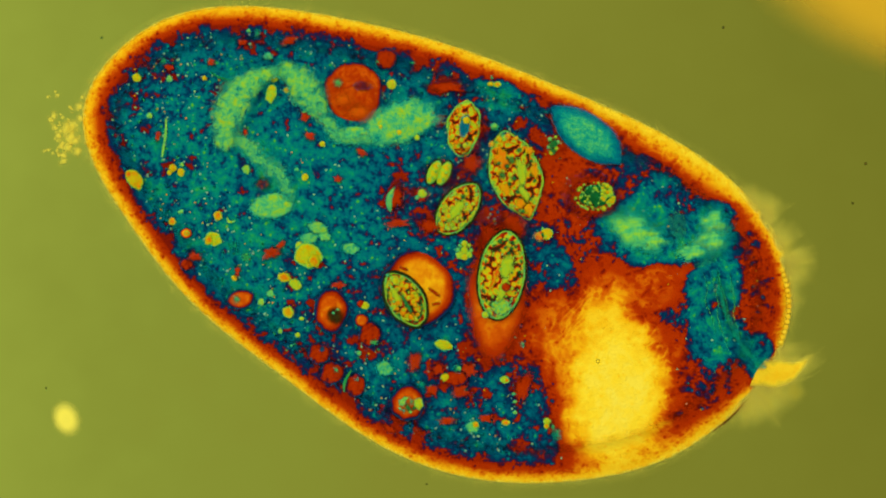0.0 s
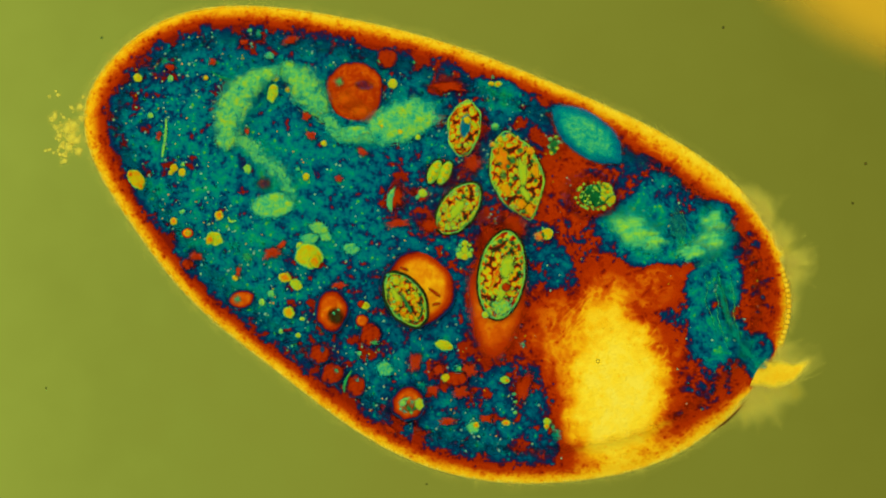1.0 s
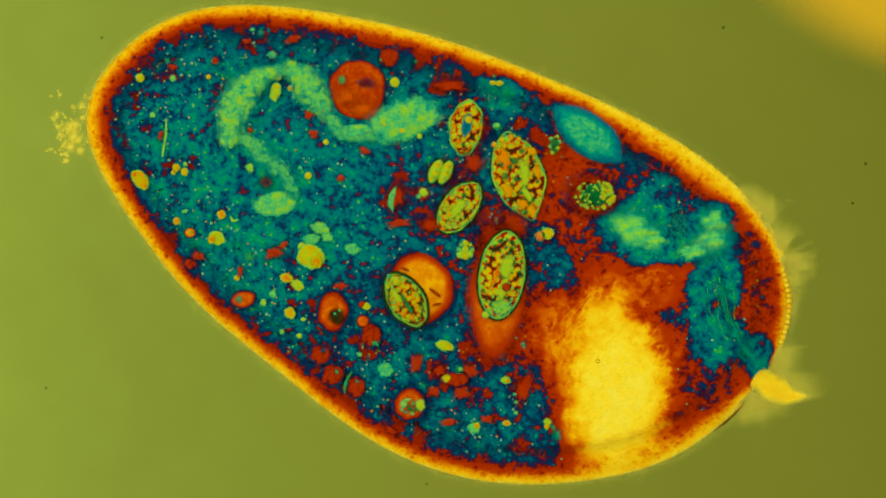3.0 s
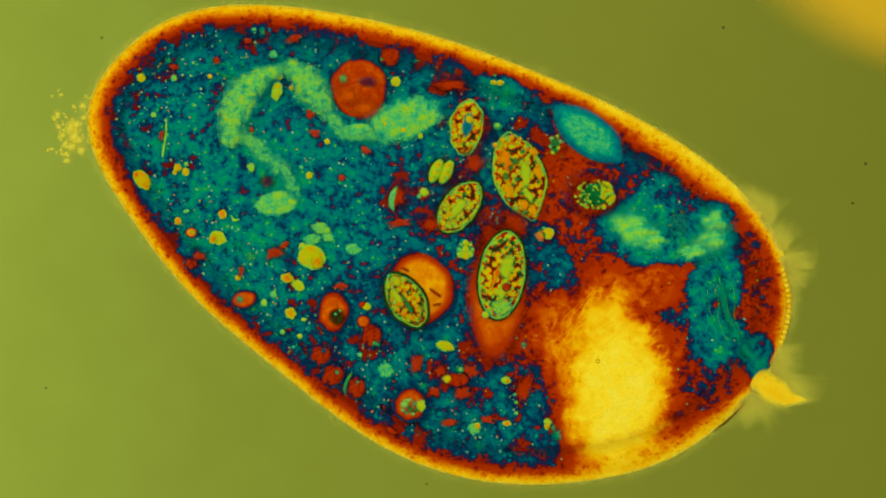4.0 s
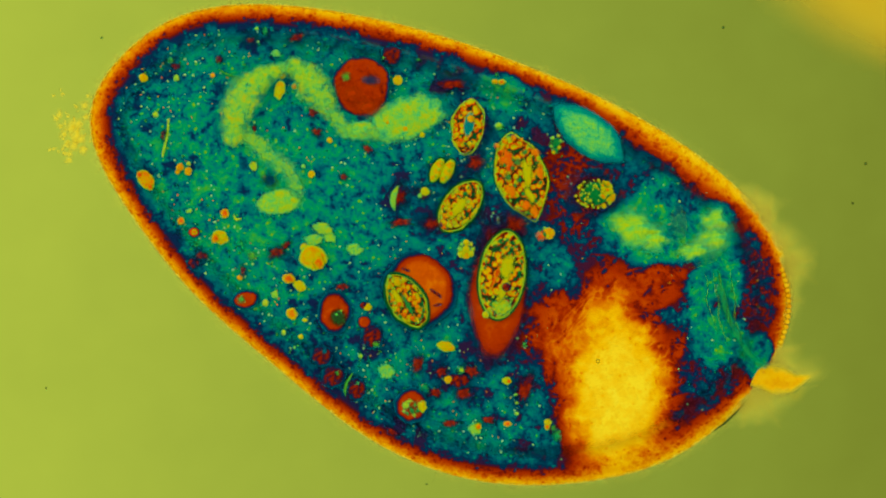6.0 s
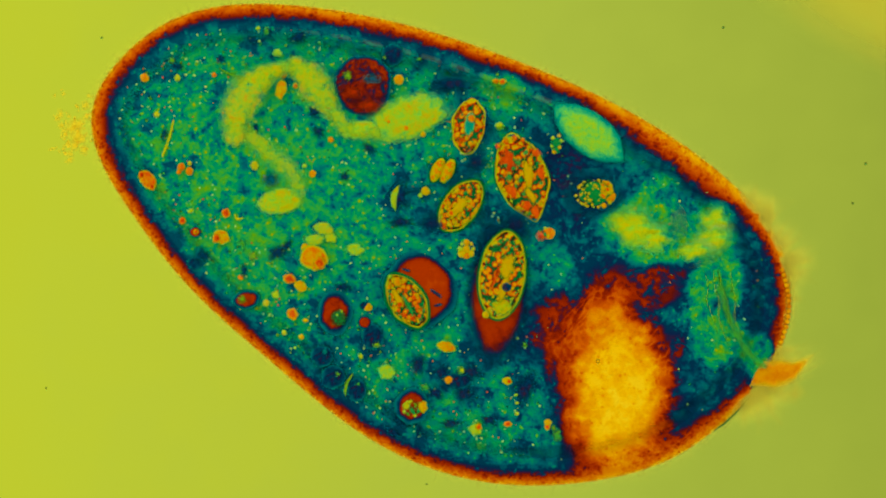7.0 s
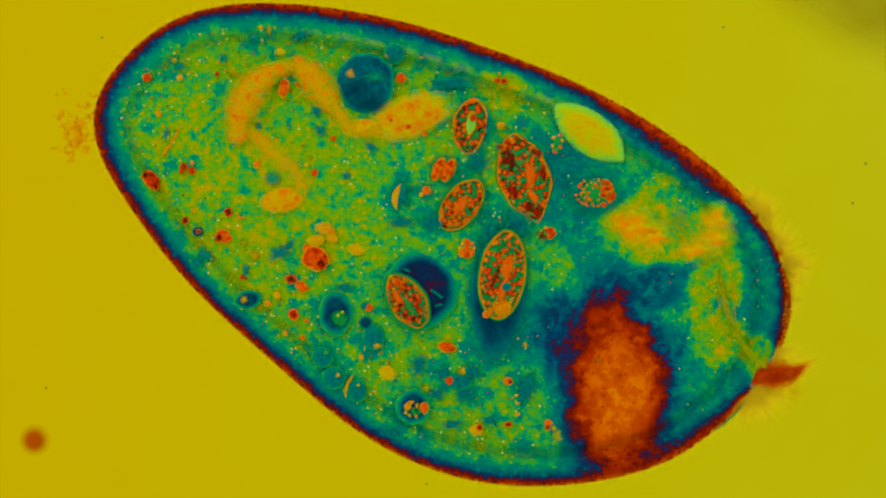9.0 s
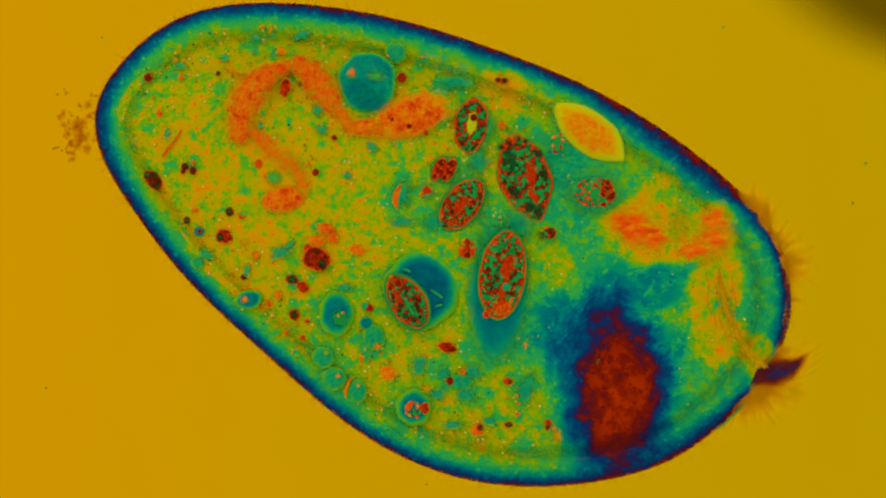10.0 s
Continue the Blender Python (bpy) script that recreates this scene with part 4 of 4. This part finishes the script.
def stores(thing, m, rows, z=0.010):
    for x, y, r in rows:
        store(thing, x, y, r, m, z)


a1 = alga(820, 228, 31, 50, 8, 1, "oval orange swallowed alga with a blue-green hollow", 22, 16, (0.05, 0.2), 0, 0.004, (CHLOROPLAST, CHLOROPLAST, RIM_PLAST), 0.07)
part("hollow", pillow(11, 25, 4, 8, 0.1, 4, 24, 7), HOLLOW, a1, "blue-green hollow").location = (0.002, 0.004, 0.0095)
stores(a1, YELLOW, ((5, -14, 7.5), (3, 30, 5)), 0.013)
stores(a1, RIM_PLAST, ((-13, 24, 8), (-10, -29, 5.5), (16, 6, 5), (-20, -2, 6)), 0.010)

a2 = alga(913, 312, 47, 82, -18, 2, "large pointed yellow and orange swallowed alga", 34, 34, (0.2, 0.62), 0.8, wob=0.05)
for x, y, rx, ry, an in ((-24, -30, 14, 24, -20), (31, -9, 9, 17, -10), (23, -45, 10, 9, 0), (-19, 22, 12, 15, -30), (7, 48, 12, 9, 10), (22, 58, 8, 14, -14)):
    band(a2, x, y, rx, ry, an, RED_BAND, "curved red-orange band", 0.0085, 0.25)
band(a2, 9, -6, 11, 34, -6, STRIPE, "yellow-green middle band", 0.009)
band(a2, 14, 30, 8, 20, -30, STRIPE, "yellow-green middle band", 0.009)
stores(a2, BLOB, ((5, -45, 7), (-8, -27, 9), (-24, -1, 9), (-4, 4, 7), (2, 28, 6), (-16, -17, 6), (26, -26, 5), (-30, -22, 5), (25, 40, 5), (-12, 14, 5), (32, 8, 5), (12, 62, 5)))
stores(a2, CHLOROPLAST, ((-43, -56, 8), (-30, -64, 9), (-14, -70, 9), (0, -66, 7), (-36, -46, 7)), 0.006)
organelle("grain_ball", 876, 226, 10, 9, 6, TEAL_INC, lift=0.003)

a3 = alga(811, 370, 32, 54, 37, 3, "oval yellow-green swallowed alga", 28, 46, 0.1, kinds=(RIM_PLAST, CHLOROPLAST, PYRENOID, YELLOW), wob=0.02)
band(a3, -4, 2, 13, 30, 37, STRIPE, "yellow-green middle band", 0.0088)
store(a3, -17, 13, 7, ORANGE_INC)
store(a3, -29, 37, 6, RIM_PLAST, 0.005)
store(a3, 8, -22, 6, BLOB)
store(a3, 14, -8, 4, PYRENOID)

a4 = alga(888, 487, 42, 79, 8, 4, "long oval swallowed alga with green granules in an orange vacuole", 38, 40, 0.1, lift=0.010, kinds=(BLOB, BLOB, PYRENOID, STRIPE), wob=0.015)
band(a4, 8, -14, 16, 28, 18, STRIPE, "yellow middle band", 0.0085)
band(a4, -13, 6, 6, 38, 22, CHLOROPLAST, "orange middle band", 0.0088)
band(a4, 2, 24, 9, 34, 20, STRIPE, "yellow-green middle band", 0.0092)
band(a4, -2, 56, 23, 18, 0, GREEN_INC, "pale green lower end", 0.006)
stores(a4, BLOB, ((-2, -56, 4.5), (9, -61, 4.5), (19, -57, 4.5), (6, -48, 5), (17, -46, 5), (25, -49, 4), (-4, -43, 4.5), (12, -38, 5)), 0.008)
store(a4, 7, 21, 9, VACUOLE_RED, 0.011)
store(a4, -29, 69, 7, YELLOW, 0.006)
store(a4, 26, -38, 7, CHLOROPLAST)
stores(a4, PYRENOID, ((-10, 48, 4.5), (0, 60, 4), (10, 52, 4.5), (16, 42, 4), (-14, 60, 4), (4, 44, 3.5)), 0.010)

a5 = alga(717, 530, 33, 53, -32, 5, "oval mottled swallowed alga inside a round vacuole", 30, 34, 0.14, 3.0, 0.015, (BLOB, BLOB, YELLOW, BLOB, STRIPE), 0.03)
band(a5, 2, 6, 6, 34, -30, BLOB, "dark green middle streak", 0.0095)
band(a5, -16, -6, 7, 26, -24, STRIPE, "yellow-green side band", 0.0088)
store(a5, -16, -32, 8, YELLOW)
stores(a5, RED_BAND, ((-12, 6, 6), (-14, 16, 5), (12, -6, 6), (18, 10, 6), (10, 30, 6), (22, 26, 5), (-2, -18, 5), (-4, 24, 6)), 0.0095)
stores(a5, PYRENOID, ((-24, -22, 4), (-20, 4, 4), (8, 16, 4), (20, 36, 4)), 0.009)

pair = tagged(new("twin_cells"), "pair of pale green bean-shaped cells with a dark outline", "cell pair")
rest(pair, 777, 306, lift=0.003)
for dx, dy in ((-9, -1), (9, 1)):
    cell = part("cell", pillow(10.5, 23, 9, 26, 0.06, dx, 26, 7), BEAN, pair)
    cell.location = (dx / 1000, -dy / 1000, 0)
    part("outline", sausage(oval_path(11.5, 24, 26, 1.3, 36), 1.0, closed=True, seg=6), WALL, cell, "dark thin outline")
    for k in range(3):
        part("granule", pillow(4.5, 3.5, 4, 30 * k, 0.1, k, 10, 4), PYRENOID, cell).location = ((3 - 5 * (k - 1)) / 1000, -11 * (k - 1) / 1000, 0.007)


# ---- granules of the plasm, in drifting parcels ----
def granules():
    r = random.Random(11)
    for gx in range(180, 1400, 150):
        for gy in range(20, 880, 130):
            pts = [(gx + r.uniform(0, 150), gy + r.uniform(0, 130)) for _ in range(150)]
            d = depth_in(np.array([p[0] for p in pts]), np.array([p[1] for p in pts]))
            cx, cy = gx + 75, gy + 65
            for name, mat in (("grain_scatter", GRAIN), ("spark_scatter", SPARK), ("dot_scatter", DOT)):
                vs, fs, th = [], [], []
                for i, ((x, y), e) in enumerate(zip(pts, d)):
                    mx, my = rim(np.array([math.atan2((-(x - 780) * SIN + (y - 435) * COS) / 350, ((x - 780) * COS + (y - 435) * SIN) / 640)]))
                    inside = math.hypot(x - 780, y - 435) < math.hypot(mx[0] - 780, my[0] - 435) - 6
                    pale = float(hill(x, y, 1082, 660, 110, 190, -4, 4)) > 0.3
                    if not inside or e < 42 or pale or (GRAIN if i < 66 else SPARK if i < 132 else DOT) is not mat:
                        continue
                    if r.random() < (0.86 if x > 930 else 0.45):
                        continue
                    size = r.uniform(1.8, 4.4) if mat is GRAIN else r.uniform(1.3, 2.4) if mat is DOT else r.choice((1.1, 1.4, 1.8, 2.5))
                    z = float(height(np.array([x]), np.array([y]), np.array([e]))[0])
                    p = place(x, y, z) - place(cx, cy, 0)
                    ball(vs, fs, p.x, p.y, p.z - 0.0035 if mat is GRAIN else p.z - 0.0015, size / 1000)
                    th += [0.0] * 7 + [0.5] * 7 + [1.0]
                    if mat is SPARK and i % 3 == 0:
                        a = r.uniform(0, 6.283)
                        ball(vs, fs, p.x + 0.0018 * math.cos(a), p.y + 0.0018 * math.sin(a), p.z - 0.0015, 0.8 * size / 1000)
                        th += [0.0] * 7 + [0.5] * 7 + [1.0]
                if vs:
                    ob = part(name, (vs, fs, th), mat, ciliate, "tiny pale granules" if mat is SPARK else "tiny amber granules" if mat is DOT else "small dull granules")
                    ob["kind"] = "stuff"
                    rest(ob, cx, cy, z=0.0)


granules()

# beaded edge of the mouth, dark fold
for k in range(15):
    t = k / 14
    x, y = 1384 + 14 * math.sin(t * 3.0) - 4 * t, 478 + 128 * t
    b = part("bead", pillow(5.6, 5.2, 5, 0, 0.1, k, 12, 4), BEAD, ciliate, "amber bead at the edge of the mouth")
    rest(b, x, y, z=0.010)
rest(part("fold", sausage([(1318, 712, 0.7), (1302, 730, 1.5), (1284, 747, 1.6), (1262, 763, 0.7)], 1.0), FOLD, ciliate, "dark brown fold along the edge"), 1318, 712, z=0.014)


# ---- cilia of the mouth ----
TUFTS = []


def tuft(x, y, heading, length, spread, count, seed, swings, base=9, wide=5.0, material=None, curl=0.0):
    """A bundle of long cilia round its root; swings: how far it turns, time by time."""
    r = random.Random(seed)
    vs, fs = [], []
    for _ in range(3 * count):
        a = radians(heading + r.gauss(0, spread))
        o = r.uniform(-base, base)
        h = radians(heading)
        hair(vs, fs, -o * math.sin(h) - 14 * math.cos(h), o * math.cos(h) - 14 * math.sin(h), r.uniform(-0.004, 0.002), math.cos(a), math.sin(a), length * r.uniform(0.5, 1.05), wide * r.uniform(0.5, 1.3), r.uniform(-0.25, 0.25) * (1 if curl == 0 else 0.3) + curl, 0.15)
    ob = part("oral_cilia", (vs, fs), material or ORAL, ciliate, "long pale yellow beating cilia of the mouth")
    ob.data.polygons.foreach_set("use_smooth", [False] * len(fs))
    ob["kind"] = "stuff"
    ob.location = place(x, y, 0.004)
    TUFTS.append((ob, tuple(ob.location), swings))


def beat(seed, size):
    r = random.Random(seed)
    return [(round(0.5 * k, 1), size * r.uniform(-1, 1)) for k in range(21)]


tuft(1325, 362, -78, 52, 16, 34, 1, beat(1, 8), 16)
tuft(1352, 395, -80, 72, 9, 40, 2, beat(2, 9), 10)
tuft(1374, 428, -62, 60, 22, 36, 3, beat(3, 12), 14)
tuft(1388, 468, -6, 74, 14, 44, 4, beat(4, 14), 12)
tuft(1394, 500, 30, 44, 30, 44, 5, beat(5, 14), 16)
tuft(1398, 550, 20, 34, 30, 30, 6, beat(6, 12), 26)
tuft(1378, 632, 6, 60, 26, 40, 9, beat(9, 10), 18)
LONG = [(0, 0), (0.5, 14), (1, 2), (1.5, 0), (2, 12), (2.5, 62), (3.2, 30), (4, 40), (4.5, 34), (5, 38), (5.5, 0), (6.2, 20), (7, 0), (7.5, -6), (8, 3), (8.5, 0), (9, 4), (9.5, 2), (10, -4)]
tuft(1364, 668, 2, 104, 7, 40, 7, LONG, 14, 4.5, ORAL, -0.42)
horn = part("oral_cilia", sausage([(-34, 2, 20), (-14, -6, 30), (8, -8, 34), (26, -10, 28), (42, -16, 19), (58, -26, 11), (72, -37, 5), (82, -46, 1)], 0.4, 6, 18), HORN, ciliate, "orange horn of joined cilia")
horn.location = place(1330, 670, 0.006)
TUFTS.append((horn, tuple(horn.location), LONG))
for x, y, rx, ry, an, sd in ((1384, 648, 20, 30, 20, 1), (1374, 684, 22, 36, -30, 2), (1352, 702, 16, 34, -46, 3), (1396, 520, 14, 60, 2, 4), (1388, 440, 20, 46, -30, 5), (1352, 376, 20, 46, -40, 6), (1404, 690, 26, 30, 30, 7)):
    fan = part("oral_cilia", pillow(rx, ry, 3, an, 0.2, sd, 24, 7), FUZZ, ciliate, "soft yellow fan of dense cilia at the mouth")
    fan.location = place(x, y, 0.001)
    TUFTS.append((fan, tuple(fan.location), beat(sd + 20, 6)))
tuft(1345, 684, 40, 88, 24, 60, 8, beat(8, 14), 16)
tuft(1322, 712, 66, 62, 24, 40, 10, beat(10, 12), 18)

rest(part("fold", sausage([(1270, 478, 5), (1276, 520, 12), (1290, 566, 11), (1310, 606, 9), (1336, 638, 14), (1350, 646, 8)], 0.3, 6, 12, 0.3), FOLD_PALE, ciliate, "pale blue-green fold leading to the mouth"), 1270, 478, lift=0.001)


# fine fibres over the bright masses of the mouth
def fibre(pts, wide):
    """One thin strand along the points, thinning out at both ends."""
    n = len(pts) - 1
    row = [(x, y, wide * (0.35 + 0.65 * math.sin(math.pi * k / n))) for k, (x, y) in enumerate(pts)]
    rest(part("fibre", sausage(row, 0.5, 4, 8), FIBRE, ciliate, "thin pale fibre of the mouth"), pts[0][0], pts[0][1], lift=0.0045)


rnd = random.Random(17)
for k in range(7):   # arcs beside the larger mass
    q = 16 + 5.5 * k
    fibre([(1176 + q * 0.75 * math.cos(a), 402 + q * math.sin(a)) for a in np.linspace(-1.3 + 0.05 * k, 1.0, 6)], rnd.uniform(1.2, 1.9))
for k in range(9):   # striations of the smaller mass
    y = 416 + 5.2 * k
    fibre([(1300 - 3 * k - 13 * j, y + 4.5 * j + 2.0 * math.sin(j)) for j in range(5 + k % 3)], rnd.uniform(1.0, 1.7))
for k in range(4):   # strands down the funnel
    x = 1244 + 15 * k
    fibre([(x + 3.0 * j + rnd.uniform(-4, 4) + 0.5 * j * j, 478 + 28 * j) for j in range(5 + k % 2)], rnd.uniform(1.8, 3.2))

# ---- loose matter in the water ----
def debris_clump():
    r = random.Random(3)
    thing = tagged(new("debris_clump"), "pale clump of fluffy debris stuck to the cell's hind end", "debris")
    thing.location = place(118, 245, 0)
    for x, y, s in ((96, 206, 8), (118, 228, 11), (125, 243, 11), (108, 258, 7), (112, 275, 7), (128, 222, 9), (140, 190, 6), (138, 268, 8), (104, 240, 7), (90, 212, 5), (112, 286, 6), (134, 250, 9), (86, 172, 3), (120, 262, 9), (98, 226, 6), (142, 210, 6)):
        s *= 1.5
        b = part("flake", pillow(s, s * r.uniform(0.7, 1.2), 4, r.uniform(0, 180), 0.3, x, 16, 5), DEBRIS, thing)
        b.location = ((x - 118) / 1000, (245 - y) / 1000, 0.001)
    for k in range(46):
        x, y = 118 + r.gauss(0, 17), 236 + r.gauss(0, 32)
        s = r.uniform(2.5, 6.5)
        b = part("flake", pillow(s, s * r.uniform(0.6, 1.0), 3, r.uniform(0, 180), 0.3, k, 12, 4), DEBRIS, thing)
        b.location = ((x - 118) / 1000, (245 - y) / 1000, r.uniform(0.001, 0.004))
    MOVERS.append((thing, tuple(thing.location), (0.016, 0.004)))


debris_clump()
for x, y, s in ((180, 67, 2.4), (1280, 49, 2.6), (1532, 290, 2.6), (1509, 360, 2.4), (82, 687, 2), (755, 857, 2)):
    d = tagged(new("dust_speck", None), "tiny dark speck of dust on the slide", "dust", group="dust specks")
    d.location = place(x, y, -0.001)
    part("speck", pillow(s, s, 1.5, 0, 0.1, x, 12, 4), DUST, d)

ring = tagged(new("dust_ring"), "tiny pale dust ring lying over the clear vacuole", "dust")
ring.location = place(1058, 640, 0.075)
part("rim", sausage(oval_path(3.2, 3.2, 0, 0.6, 18), 0.8, closed=True, seg=6), DUST, ring)

neighbour = tagged(new("neighbour_ciliate"), "blurred yellow body of another ciliate", "ciliate")
neighbour.matrix_world = pose(*place(1620, -20, 0.0), 0, 0, -17)
part("body", pillow(400, 190, 20, 0, 0.0, 1, 60, 14)[:2], haze_material("unfocused_body", BLURRED_COLOURS, 0.0, (0.37, 0.175, 0.4), 0.97), neighbour, "blurred yellow body")

PARTICLE = haze_material("particle", ORDERS, -0.2, (0.028, 0.036, 0.04), 0.97)
PARTICLE_DARK = haze_material("dull_particle", ORDERS, -0.03, (0.03, 0.03, 0.04), 0.9)
swimmer = tagged(mesh_object("swimming_flagellate", *pillow(33, 42, 10, 0, 0.02, 1, 30, 8)[:2], PARTICLE), "small blurred bright yellow egg-shaped swimmer", "flagellate")
stray = tagged(mesh_object("swimming_flagellate", *pillow(34, 34, 10, 0, 0.04, 2, 30, 8)[:2], PARTICLE_DARK), "small blurred rust-brown swimmer", "flagellate")


# ---- what moves ----
def motions():
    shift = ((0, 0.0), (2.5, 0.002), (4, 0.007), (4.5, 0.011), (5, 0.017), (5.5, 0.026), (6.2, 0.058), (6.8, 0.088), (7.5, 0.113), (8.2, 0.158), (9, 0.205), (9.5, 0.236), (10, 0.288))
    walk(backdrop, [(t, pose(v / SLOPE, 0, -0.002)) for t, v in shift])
    for ob, (x, y, z), (dx, dy), *turn in MOVERS:
        a = turn[0] / 10 if turn else 0
        walk(ob, [(t, pose(x + dx * t / 10, y + dy * t / 10, z, 0, 0, 2 * a * max(0, t - 5))) for t in (0, 2.5, 5, 7.5, 10)])
    for ob, (x, y, z), (dx, dy), a in HINGED:
        walk(ob, [(t, pose(x + dx * t / 10, y + dy * t / 10, 0, 0, 0, a * t / 10) @ pose(-x, -y, 0)) for t in (0, 2.5, 5, 7.5, 10)])
    for ob, (x, y, z), swings in TUFTS:
        walk(ob, [(t, pose(x, y, z, 0, 0, -a)) for t, a in swings])
    way = ((0, 118, 741, 22), (0.1, 119, 747, 10), (0.2, 120, 749, -6), (0.3, 105, 738, -48), (0.4, 63, 770, -34), (0.5, 35, 800, -26), (0.6, 10, 832, -20), (0.7, -8, 858, -20), (0.9, -50, 910, -20), (10, -400, 1300, -20))
    walk(swimmer, [(t, pose(*place(x, y, 0.0), 0, 0, a)) for t, x, y, a in way])
    way = ((0, -700, -120, 0), (8.3, -60, 650, 0), (8.6, 2, 720, 0), (8.8, 41, 757, 20), (9.0, 62, 779, 30), (9.2, 67, 790, 30), (9.4, 86, 816, 30), (9.5, 96, 844, 30), (9.6, 111, 876, 30), (9.7, 126, 906, 30), (10, 150, 980, 30))
    walk(stray, [(t, pose(*place(x, y, 0.0), 0, 0, a)) for t, x, y, a in way])


motions()
